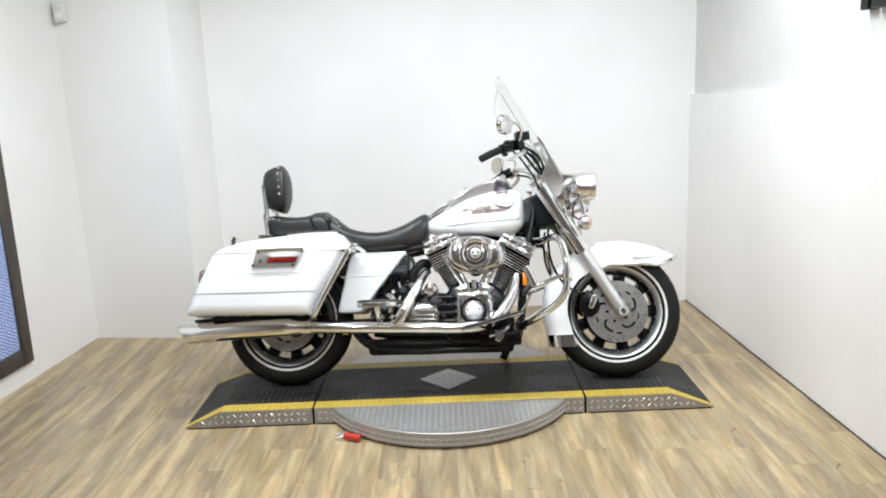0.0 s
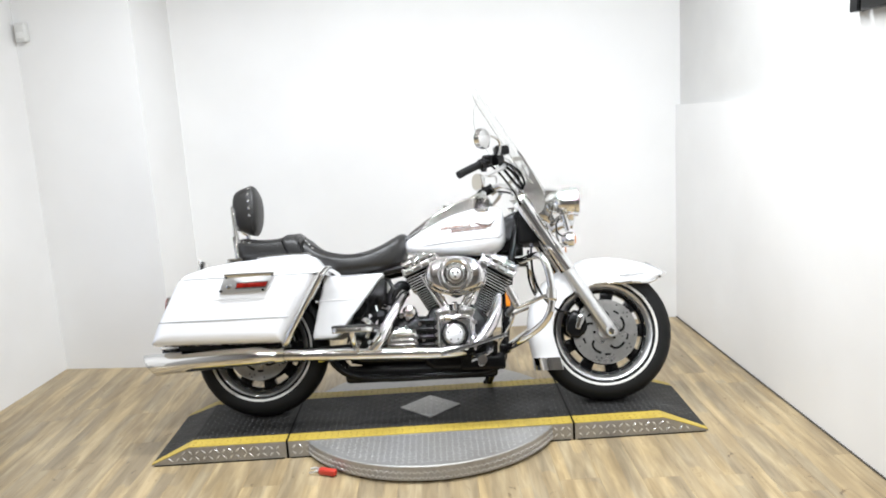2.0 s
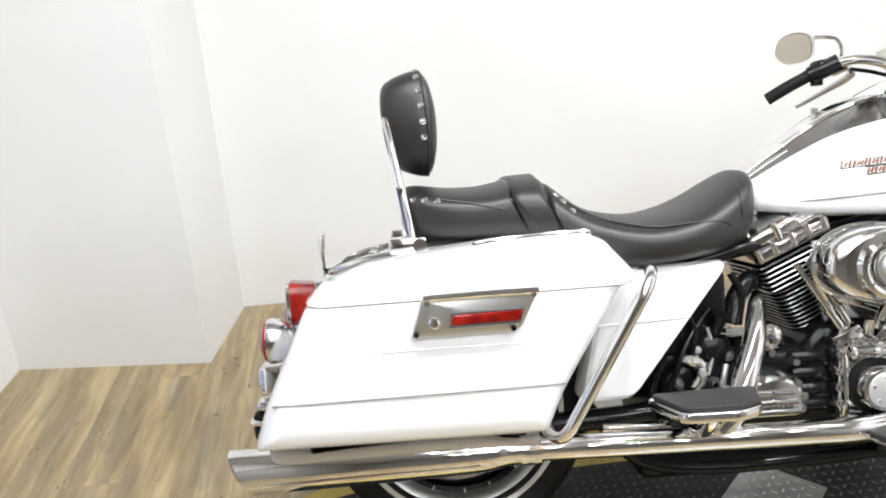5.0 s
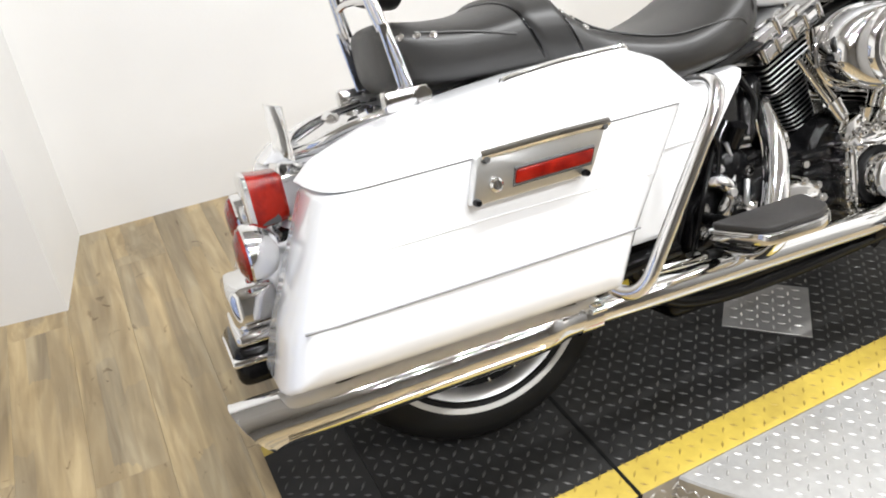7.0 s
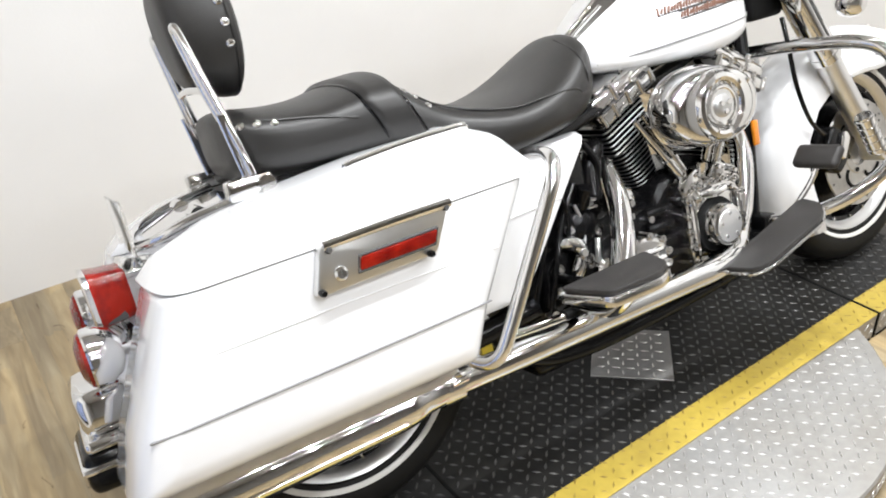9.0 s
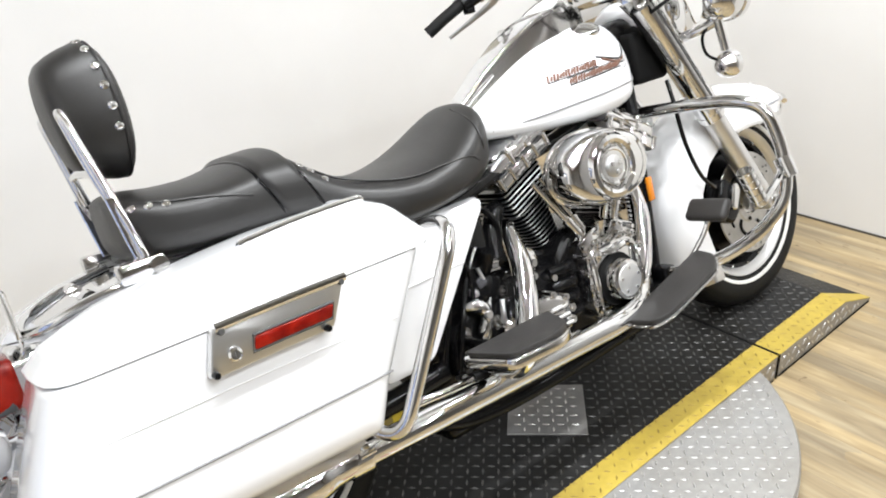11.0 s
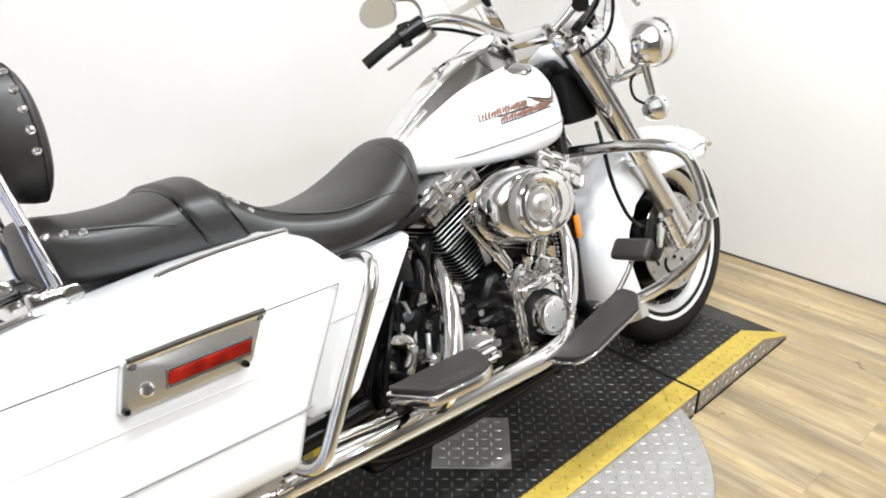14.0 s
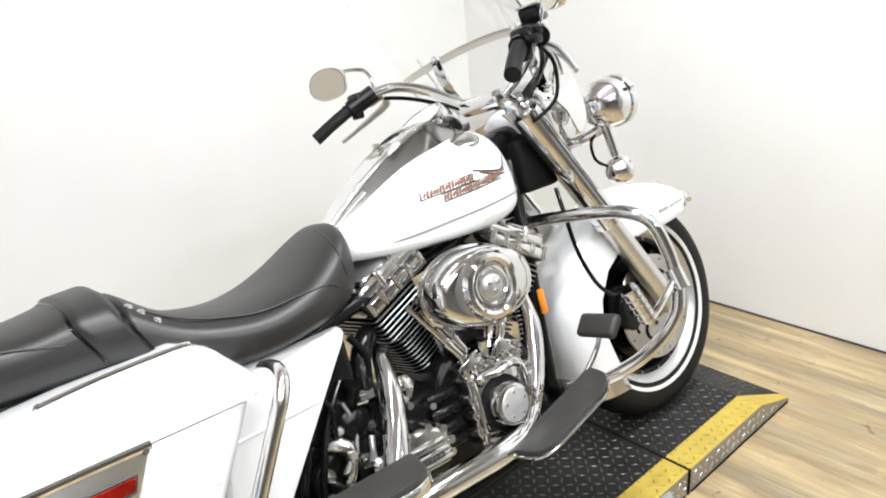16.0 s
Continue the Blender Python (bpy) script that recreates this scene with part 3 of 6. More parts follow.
disc = part("turntable", lathe([(0, H - 0.003), (RD - 0.004, H - 0.003), (RD, H - 0.007), (RD, 0.012), (RD - 0.004, 0.008), (0, 0.008)], Matrix.Rotation(math.pi / 2, 4, "X"), 96), "steel", stand, "round steel tread-plate turntable")
tagged(part("turntable_lug", tread(tread_grid(-0.56, 0.56, -0.58, -0.288, 0.0245, lambda x, y: x * x + y * y < (RD - 0.02) ** 2), H - 0.003), "steel_lug", disc, smooth=False), kind="stuff")
rim = []
for k in range(150):
    a = math.pi + math.pi * (k + 0.5) / 150
    rim += [(a, 0.022 + 0.022 * j, (k + j) % 2) for j in range(2)]
bm = tread([(0, 0, math.pi / 4 if q[2] else -math.pi / 4) for q in rim], 0.0, size=0.02, height=0.002)
bm.verts.ensure_lookup_table()
for i, (a, z, _) in enumerate(rim):
    for v in bm.verts[6 * i:6 * i + 6]:
        u, w, h = v.co.copy()
        ang = a + u / RD
        v.co = ((RD + h) * math.cos(ang), (RD + h) * math.sin(ang), z + w)
tagged(part("rim_lug", bm, "steel_lug", disc, smooth=False), kind="stuff")
part("base_ring", lathe([(RD - 0.02, -0.0005), (RD + 0.011, -0.0005), (RD + 0.009, -0.012), (RD - 0.02, -0.012)], Matrix.Rotation(math.pi / 2, 4, "X"), 96, True), "black_edge", disc, "black rubber base edge")

# a red clamp lever on the turntable's edge
lever = thing("clamp_lever", "small red plastic lever clamp beside the turntable", "clamp", m=pose(-0.412, -0.463, 0.0, 0, 0, -24))
part("handle", box(-0.035, 0.04, -0.014, 0.014, 0.004, 0.028, 0.006), "red_plastic", lever, "red plastic grip")
part("claw", tube([(-0.03, 0, 0.016), (-0.055, 0.012, 0.018), (-0.078, 0.004, 0.014)], 0.005), "satin", lever, "grey metal claw")
part("claw", tube([(-0.03, 0.004, 0.02), (-0.05, -0.014, 0.014), (-0.07, -0.02, 0.01)], 0.004), "satin", lever, "grey metal claw")

# ---- the motorcycle, built upright with its nose along x, then set on its side stand ----
STANCE = pose(0, -0.03, 0.081, 0, 0, -2.6) @ pose(0, 0, 0, -18, 0, 0)
bike = thing("motorcycle", "white touring motorcycle with chrome engine and black leather seat", "motorcycle", m=STANCE)
WR = 0.302
REAR, FRONT = (-0.745, 0.297), (0.788, 0.297)


def pillow(outline, rings, n_round=0.0, flat=0, rear=0.0):
    """A cushioned piece: an outline of (x, z) drawn at several y, each drawn in by its inset. flat keeps the upper (1) or lower (-1) edge; rear draws the tail end in further, for a rounder corner."""
    pts = rounded(outline, n_round) if n_round else outline
    cx = (min(p[0] for p in pts) + max(p[0] for p in pts)) / 2
    cz = (min(p[1] for p in pts) + max(p[1] for p in pts)) / 2
    hx = max(p[0] for p in pts) - cx
    hz = max(p[1] for p in pts) - cz
    z0 = cz + flat * hz
    hz *= 2 if flat > 0 else 1
    return loft([[(cx + (x - cx) * (1 - i / hx) + rear * i * max(0.0, (cx - x) / hx) ** 3, y, z0 + (z - z0) * (1 - i / hz)) for x, z in pts] for y, i in rings])


def mirrored(bm):
    bm.transform(Matrix.Diagonal((1, -1, 1, 1)))
    return bm


def arc_points(cx, cz, r, a0, a1, n):
    return [(cx + r * math.cos(radians(a0 + (a1 - a0) * k / n)), cz + r * math.sin(radians(a0 + (a1 - a0) * k / n))) for k in range(n + 1)]


def wedge(r0, r1, half0, half1, y0, y1):
    """A flat spoke along x from radius r0 to r1."""
    return plate([(r0, -half0), (r1, -half1), (r1 + 0.002, 0), (r1, half1), (r0, half0)], y0, y1, 0.003, 2)


def wheel(name, cx, cz, label, discs):
    """A slotted cast wheel with a whitewall tyre and brake discs."""
    at = pose(cx, 0, cz)
    half = [(0.211, -0.044), (0.216, -0.0545), (0.238, -0.0615), (0.262, -0.062), (0.281, -0.054), (0.2945, -0.036), (0.3005, -0.016)]
    prof = half + [(WR, 0)] + [(r, -y) for r, y in reversed(half)]
    lip = [(0.1885, -0.036), (0.195, -0.0445), (0.205, -0.0535), (0.2105, -0.0555), (0.213, -0.052), (0.2, -0.037), (0.194, -0.03)]
    w = part(name, lathe(lip + [(0.19, 0)] + [(r, -y) for r, y in reversed(lip)] + [(0.188, 0)], at, 72, True), "satin", bike, label)
    part("rim_barrel", lathe([(0.174, -0.026), (0.178, -0.033), (0.1895, -0.0365), (0.1895, 0.0365), (0.178, 0.033), (0.174, 0.026)], at, 72, True), "gloss_black", w, "black rim barrel")
    tyre = part("tyre", lathe(prof, at, 96), "rubber", w, "black rubber tyre with a thin white line")
    for s in (-1, 1):
        part("whitewall", lathe([(0.2235, s * 0.0590), (0.225, s * 0.0605), (0.2325, s * 0.0622), (0.234, s * 0.0615), (0.234, s * 0.0590), (0.2235, s * 0.0560)], at, 96, True), "whitewall", w, "white sidewall line")
    # tread blocks cut by slanted grooves
    gr = bmesh.new()
    for k in range(36):
        a = 2 * math.pi * k / 36
        for s in (-1, 1):
            g = tube([(0.2999, s * 0.004, 0), (0.2989, s * 0.018, 0.010), (0.291, s * 0.040, 0.022)], 0.0021, 5, 2)
            g.transform(at @ Matrix.Rotation(a + (0.08 if s > 0 else 0), 4, "Y"))
            gr = join(gr, g)
    part("tread_groove", gr, "black_edge", w, "fine slanted tread grooves")
    part("hub", lathe([(0, -0.075), (0.03, -0.075), (0.034, -0.066), (0.05, -0.06), (0.054, -0.03), (0.05, 0.0), (0.054, 0.03), (0.05, 0.06), (0.034, 0.066), (0.03, 0.075), (0, 0.075)], at, 36), "satin", w, "cast hub")
    part("wheel_disc", lathe([(0.045, -0.03), (0.10, -0.026), (0.143, -0.02), (0.146, -0.014), (0.146, 0.014), (0.143, 0.02), (0.10, 0.026), (0.045, 0.03)], at, 60, True), "gloss_black", w, "black cast wheel centre")
    for k in range(9):
        m = at @ Matrix.Rotation(2 * math.pi * k / 9, 4, "Y")
        sp = wedge(0.138, 0.178, 0.025, 0.03, -0.018, 0.018)
        sp.transform(m)
        spoke = part("spoke", sp, "gloss_black", w, "black cast spoke")
        for s in (-1, 1):
            tick = box(0.177, 0.1885, -0.0395, -0.03, s * 0.029 - 0.0018, s * 0.029 + 0.0018, 0.001, 1)
            tick.transform(m)
            part("polished_edge", tick, "chrome", spoke)
    for s in discs:
        y = s * 0.078
        disc_ob = part("brake_disc", lathe([(0.056, y - 0.0025), (0.1395, y - 0.0025), (0.141, y), (0.1395, y + 0.0025), (0.056, y + 0.0025), (0.0545, y)], at, 72, True), "disc", w, "drilled steel brake disc")
        part("disc_carrier", lathe([(0.034, y + 0.004), (0.034, y - 0.004), (0.054, y - 0.004), (0.058, y), (0.054, y + 0.004)], at, 48, True), "disc", disc_ob)
        for k in range(5):
            a = 2 * math.pi * (k + 0.5) / 5
            part("disc_bolt", lathe([(0, y), (0.0062, y), (0.0062, y + s * 0.0065), (0, y + s * 0.0065)], at @ pose(0.046 * math.cos(a), 0, 0.046 * math.sin(a)), 10), "black", disc_ob, "black disc bolt")
        for k in range(5):
            a = 2 * math.pi * k / 5
            for sl, rs in (([(0.062, 0.0), (0.077, 0.1), (0.087, 0.28), (0.092, 0.5), (0.094, 0.7)], 0.0058), ([(0.098, 0.86), (0.099, 1.0), (0.098, 1.12)], 0.0048)):
                b = tube([(r * math.cos(a + o), y + s * 0.001, r * math.sin(a + o)) for r, o in sl], rs, 8)
                b.transform(at)
                part("disc_slot", b, "black_edge", disc_ob)
            for o, rr in ((0.55, 0.117), (0.66, 0.128), (0.74, 0.116), (1.1, 0.128)):
                hb = lathe([(0, 0), (0.0036, 0), (0.0036, s * 0.0032), (0, s * 0.0032)], at @ pose(rr * math.cos(a + o), y, rr * math.sin(a + o)), 10)
                part("disc_hole", hb, "gap", disc_ob)
    return w


rear_wheel = wheel("rear_wheel", REAR[0], REAR[1], "rear cast wheel with chrome rim lip", (-1,))
front_wheel = wheel("front_wheel", FRONT[0], FRONT[1], "front cast wheel with chrome rim lip", (-1, 1))

# ---- fenders ----


def fender_skin(centre, stations, half, thick=0.003, crown=2.6):
    """An arched skin round a wheel: stations of angle, outer radius, skirt depth, width and, for a hanging skirt, the drop."""
    rings = []
    for a, r, depth, w, *drop in stations:
        c, s = math.cos(radians(a)), math.sin(radians(a))
        down = drop[0] if drop else 0.0
        sec = []
        n = 20
        for k in range(n + 1):
            u = math.pi * k / n
            yy = -math.cos(u)
            hh = math.sin(u)
            sec.append((half * w * math.copysign(abs(yy) ** (2 / crown), yy), r - depth * (1 - hh ** (2 / crown))))
        inner = [(y * (1 - thick / (half * w)), q - thick * math.sin(math.pi * k / n)) for k, (y, q) in enumerate(sec)]
        ring = sec + inner[::-1]
        rings.append([(centre[0] + q * c, y, centre[1] + q * s - down) for y, q in ring])
    return loft(rings)


FST = [(39.5, 0.386, 0.02, 0.25), (42, 0.382, 0.05, 0.6), (46.5, 0.372, 0.085, 0.85), (56, 0.36, 0.105, 0.97), (68, 0.345, 0.12, 1.0), (84, 0.337, 0.124, 1.0), (100, 0.336, 0.124, 1.0),
       (118, 0.339, 0.122, 1.0), (138, 0.345, 0.118, 1.0), (158, 0.345, 0.112, 1.02), (170, 0.34, 0.108, 1.03), (180, 0.336, 0.107, 1.04), (180, 0.331, 0.11, 1.05, 0.04), (180, 0.323, 0.114, 1.05, 0.085), (180, 0.311, 0.118, 1.05, 0.15)]
ff = part("front_fender", fender_skin(FRONT, FST, 0.098), "white", bike, "deep white front fender", angle=0.9)
for sgn in (-1, 1):
    line = [(FRONT[0] + (r - d) * math.cos(radians(a)), sgn * 0.099 * w, FRONT[1] + (r - d) * math.sin(radians(a))) for a, r, d, w, *_ in FST[1:7]]
    part("fender_trim", tube(line, 0.0068, 10), "chrome", ff, "chrome lower edge trim")
tip = fender_skin(FRONT, [(180, 0.3225, 0.116, 1.06, 0.1), (180, 0.3145, 0.12, 1.06, 0.155)], 0.0995)
part("fender_tip", tip, "chrome", ff, "chrome tip of the rear skirt")
part("fender_ornament", tube([(1.0, 0, 0.598), (1.045, 0, 0.576), (1.083, 0, 0.548)], 0.006, 10), "chrome", ff, "chrome nose ornament")
part("fender_ornament", tube([(1.046, -0.07, 0.528), (1.072, -0.045, 0.541), (1.086, 0, 0.546), (1.072, 0.045, 0.541), (1.046, 0.07, 0.528)], 0.0085, 10), "chrome", ff, "chrome nose ornament")
for i in range(14):
    x = 0.868 + i * 0.0072 + (0.006 if i > 5 else 0)
    hgt = (0.0055, 0.0028, 0.0034, 0.0026, 0.0042)[i % 5]
    part("script_bar", tube([(x, -0.0995, 0.5385 - hgt * 0.6 + i * 0.0004), (x + 0.005, -0.0995, 0.5395 + hgt + i * 0.0004)], 0.0013, 6, 1), "line", ff)
part("script_bar", tube([(0.866, -0.0995, 0.536), (0.92, -0.0995, 0.538), (0.98, -0.0985, 0.543)], 0.0009, 6), "line", ff)

RST = [(52, 0.372, 0.05, 1.0), (75, 0.37, 0.09, 1.0), (95, 0.368, 0.11, 1.0), (115, 0.368, 0.12, 1.0), (135, 0.37, 0.125, 1.0), (152, 0.378, 0.13, 1.0), (165, 0.39, 0.12, 0.98), (174, 0.402, 0.1, 0.95)]
part("rear_fender", fender_skin(REAR, RST, 0.1), "white", bike, "white rear fender", angle=0.9)
tl = part("tail_lamp", loft([super_ring(x, 0, 0.562, w, h, h, 5, 36) for x, w, h in ((-1.03, 0.044, 0.042), (-1.075, 0.047, 0.046), (-1.093, 0.049, 0.049))]), "red", bike, "red tail lamp lens", angle=0.8)
part("lamp_rim", loft([super_ring(x, 0, 0.562, w, h, h, 5, 36) for x, w, h in ((-1.092, 0.05, 0.05), (-1.099, 0.051, 0.051), (-1.101, 0.047, 0.047))]), "chrome", tl, "thin chrome rear rim", angle=0.8)
part("lamp_base", loft([super_ring(x, 0, 0.562, w, h, h, 4, 36) for x, w, h in ((-0.985, 0.04, 0.045), (-1.02, 0.052, 0.05), (-1.036, 0.054, 0.052), (-1.04, 0.048, 0.046))]), "chrome", tl, "chrome tail lamp base", angle=0.8)
part("lamp_reflector", box(-1.09, -1.05, -0.045, 0.045, 0.522, 0.545, 0.004), "gap", tl)
part("lamp_base_foot", box(-1.06, -1.0, -0.05, 0.05, 0.488, 0.508, 0.008, 2), "black", tl)
for s in (-1, 1):
    sm = pose(-1.108 if s < 0 else -1.09, -0.125 if s < 0 else 0.1, 0.503 if s < 0 else 0.517) @ Matrix.Rotation(math.pi / 2, 4, "Z")
    sig = part("rear_turn_signal", lathe([(0, -0.03), (0.02, -0.028), (0.036, -0.018), (0.0455, 0.0), (0.0475, 0.012), (0.0475, 0.02), (0.044, 0.023), (0, 0.023)], sm), "chrome", bike, "chrome bullet turn signal")
    part("signal_lens", lathe([(0.0435, 0.022), (0.041, 0.028), (0.024, 0.036), (0, 0.038)], sm), "red", sig, "red signal lens")
part("signal_bar", tube([(-1.09, -0.137, 0.503), (-1.068, -0.09, 0.492), (-1.055, 0, 0.484), (-1.068, 0.09, 0.492), (-1.09, 0.137, 0.503)], 0.011), "chrome", bike, "chrome signal bar")
bump = part("fender_extension", box(-1.172, -1.085, -0.075, 0.075, 0.362, 0.44, 0.02, 3), "chrome", bike, "chrome fender tip")
part("tip_flange", box(-1.178, -1.085, -0.082, 0.082, 0.342, 0.364, 0.009, 3), "chrome", bump, "rolled chrome flange")
part("fender_lip", box(-1.19, -1.085, -0.082, 0.082, 0.272, 0.343, 0.018, 3), "black", bump, "black lower lip")
part("lip_trim", box(-1.195, -1.085, -0.086, 0.086, 0.312, 0.326, 0.006, 2), "chrome", bump, "chrome strip on the lip")

# ---- saddlebags ----
BODY = [(-1.15, 0.325), (-1.122, 0.405), (-1.03, 0.594), (-0.428, 0.594), (-0.547, 0.402), (-0.587, 0.316)]
LID = [(-1.036, 0.5965), (-1.004, 0.624), (-0.915, 0.655), (-0.79, 0.674), (-0.66, 0.685), (-0.485, 0.6905), (-0.446, 0.674), (-0.396, 0.613), (-0.406, 0.5965)]
RINGS = [(-0.125, 0.03), (-0.13, 0.012), (-0.16, 0.0), (-0.26, 0.0), (-0.285, 0.0025), (-0.302, 0.006), (-0.316, 0.013), (-0.326, 0.026), (-0.330, 0.045)]


def saddlebag(s):
    flip = (lambda b: b) if s < 0 else mirrored
    bag = part("saddlebag", flip(pillow(BODY, RINGS, 0.012, 1, 0.6)), "white", bike, "white hard saddlebag", angle=0.5)
    part("bag_lid", flip(pillow(LID, [(-0.125, 0.02), (-0.14, 0.0), (-0.215, 0.0), (-0.262, 0.003), (-0.295, 0.008), (-0.316, 0.016), (-0.3275, 0.027), (-0.3315, 0.04)], 0.006, -1, 0.3)), "white", bag, "white saddlebag lid", angle=0.5)
    part("lid_joint", flip(slab(rounded([(-1.026, -0.14), (-1.024, -0.25), (-1.002, -0.305), (-0.965, -0.3265), (-0.462, -0.3265), (-0.43, -0.305), (-0.425, -0.14)], 0.02), 0.591, 0.5985)), "line", bag, "dark joint under the lid", smooth=False)
    part("body_line", flip(tube([(-1.085, -0.318, 0.419), (-1.055, -0.3300, 0.42), (-0.595, -0.3305, 0.4195), (-0.567, -0.322, 0.419), (-0.552, -0.306, 0.4185)], 0.0018, 6, 2)), "line", bag, "fine grey body line")
    part("body_crease", flip(tube([(-1.02, -0.3285, 0.505), (-0.8, -0.3302, 0.505), (-0.52, -0.3285, 0.5)], 0.0017, 8, 2)), "white", bag)
    # latch plate
    latch = part("latch_plate", flip(plate(rounded([(-0.836, 0.532), (-0.637, 0.532), (-0.598, 0.603), (-0.812, 0.603)], 0.008), -0.3485, -0.330, 0.003)), "latch", bag, "brushed chrome latch plate")
    part("latch_edge", flip(tube([(-0.81, -0.352, 0.601), (-0.7, -0.3535, 0.6025), (-0.601, -0.352, 0.601)], 0.0075, 10)), "chrome", latch, "chrome folded edge")
    part("latch_reflector", flip(plate(rounded([(-0.764, 0.549), (-0.638, 0.549), (-0.63, 0.568), (-0.758, 0.568)], 0.004), -0.3525, -0.3475, 0.0015)), "red", latch, "red reflector strip")
    part("reflector_frame", flip(tube([(-0.767, -0.349, 0.547), (-0.637, -0.349, 0.547), (-0.628, -0.349, 0.57), (-0.76, -0.349, 0.57)], 0.0022, 8, 1, True)), "gap", latch)
    lock = part("lock", flip(lathe([(0, -0.3545), (0.007, -0.3545), (0.0105, -0.352), (0.0105, -0.347), (0, -0.347)], pose(-0.793, 0, 0.555), 24)), "chrome", latch, "round chrome lock")
    part("key_slot", flip(box(-0.7935, -0.7925, -0.3552, -0.353, 0.551, 0.559)), "gap", lock)
    for x, z, mt in ((-0.803, 0.594, "gap"), (-0.61, 0.596, "gap"), (-0.827, 0.5375, "black"), (-0.65, 0.536, "black")):
        part("screw", flip(lathe([(0, -0.3595), (0.004, -0.3595), (0.0055, -0.356), (0.0055, -0.348), (0, -0.348)], pose(x, 0, z), 14)), mt, latch, "small dark screw")
    part("lid_rail", flip(tube([(-0.70, -0.232, 0.679), (-0.69, -0.236, 0.684), (-0.6, -0.236, 0.69), (-0.49, -0.236, 0.6905), (-0.475, -0.232, 0.684)], 0.0055, 10)), "chrome", bag, "chrome lid rail")
    guard = part("bag_guard", flip(tube([(-0.36, -0.2, 0.600), (-0.372, -0.27, 0.612), (-0.385, -0.325, 0.612), (-0.402, -0.35, 0.59), (-0.43, -0.353, 0.545), (-0.53, -0.338, 0.373), (-0.556, -0.326, 0.325), (-0.574, -0.30, 0.308), (-0.59, -0.268, 0.322), (-0.598, -0.25, 0.36)], 0.0125, 14)), "chrome", bike, "bent chrome saddlebag guard")
    part("guard_clamp", flip(box(-0.61, -0.575, -0.262, -0.235, 0.345, 0.375, 0.004)), "chrome", guard)
    # black strip added to keep the gap above the muffler dark
    part("under_strip", flip(plate([(-1.06, 0.322), (-0.62, 0.315), (-0.62, 0.294), (-1.05, 0.300)], -0.222, -0.13, 0.003)), "black", bike, "black strip filling the dark gap under the bag")
    # side cover
    cover = part("side_cover", flip(pillow([(-0.43, 0.604), (-0.163, 0.602), (-0.383, 0.322), (-0.495, 0.322)], [(-0.09, 0.0), (-0.138, 0.0), (-0.155, 0.005), (-0.163, 0.014), (-0.165, 0.024)], 0.02)), "white", bike, "white side cover", angle=0.5)
    part("cover_crease", flip(tube([(-0.47, -0.1645, 0.487), (-0.37, -0.1652, 0.49), (-0.26, -0.1645, 0.493)], 0.0028, 8, 2)), "white", cover)
    return bag


saddlebag(-1)
saddlebag(1)
part("sticker", box(-0.475, -0.45, -0.112, -0.109, 0.225, 0.25), "yellow_sticker", bike, "small yellow sticker")

# ---- frame and dark inner parts ----
for s in (-1, 1):
    part("frame_rail", tube([(0.43, s * 0.045, 0.79), (0.395, s * 0.075, 0.62), (0.365, s * 0.085, 0.42), (0.345, s * 0.09, 0.25), (0.30, s * 0.1, 0.165), (0.1, s * 0.105, 0.145), (-0.2, s * 0.105, 0.142), (-0.36, s * 0.105, 0.175), (-0.45, s * 0.11, 0.28)], 0.0165, 14), "black", bike, "black frame tube")
    part("frame_rail", tube([(0.42, s * 0.04, 0.74), (0.2, s * 0.05, 0.655), (-0.1, s * 0.1, 0.62), (-0.34, s * 0.13, 0.585), (-0.6, s * 0.12, 0.6), (-0.85, s * 0.11, 0.64)], 0.016, 12), "black", bike, "black frame tube")
    part("swingarm", tube([(-0.33, s * 0.1, 0.275), (-0.5, s * 0.105, 0.27), (-0.745, s * 0.105, 0.275)], 0.024, 12), "black", bike, "black swingarm")
    part("shock", rod((-0.62, s * 0.125, 0.30), (-0.72, s * 0.125, 0.52), 0.03), "black", bike, "black rear shock")
    ab = part("axle_adjuster", box(-0.785, -0.70, s * 0.115 - 0.012, s * 0.115 + 0.012, 0.262, 0.322, 0.006), "black", bike)
    part("axle_nut", lathe([(0, s * 0.124), (0.02, s * 0.124), (0.02, s * 0.145), (0.01, s * 0.15), (0, s * 0.15)], pose(REAR[0], 0, REAR[1]), 6), "chrome", ab)
part("steering_head", loft([super_ring(0.33, 0, 0.745, 0.045, 0.07, 0.075, 4), super_ring(0.41, 0, 0.755, 0.055, 0.10, 0.1, 4), super_ring(0.455, 0, 0.77, 0.045, 0.1, 0.11, 4)]), "black", bike, "black steering head cover")
part("fork_clamp", box(0.435, 0.55, -0.085, 0.085, 0.705, 0.832, 0.014, 3), "black_edge", bike, "black lower fork clamp cover")
part("oil_pan", box(-0.36, 0.31, -0.11, 0.11, 0.125, 0.2, 0.02, 3), "black", bike, "black oil pan")
part("frame_cover", box(0.15, 0.345, -0.15, -0.07, 0.158, 0.232, 0.012), "black", bike, "black lower frame cover")
part("cover_boss", lathe([(0, -0.155), (0.012, -0.155), (0.02, -0.15), (0.02, -0.14), (0, -0.14)], pose(0.243, 0, 0.196), 20), "satin", bike, "round grey boss")
part("transmission", loft([super_ring(-0.335, 0, 0.32, 0.105, 0.1, 0.11, 5), super_ring(-0.26, 0, 0.325, 0.12, 0.115, 0.13, 5), super_ring(-0.12, 0, 0.315, 0.125, 0.1, 0.12, 5), super_ring(0.03, 0, 0.31, 0.125, 0.095, 0.12, 5)]), "gloss_black", bike, "black transmission case")
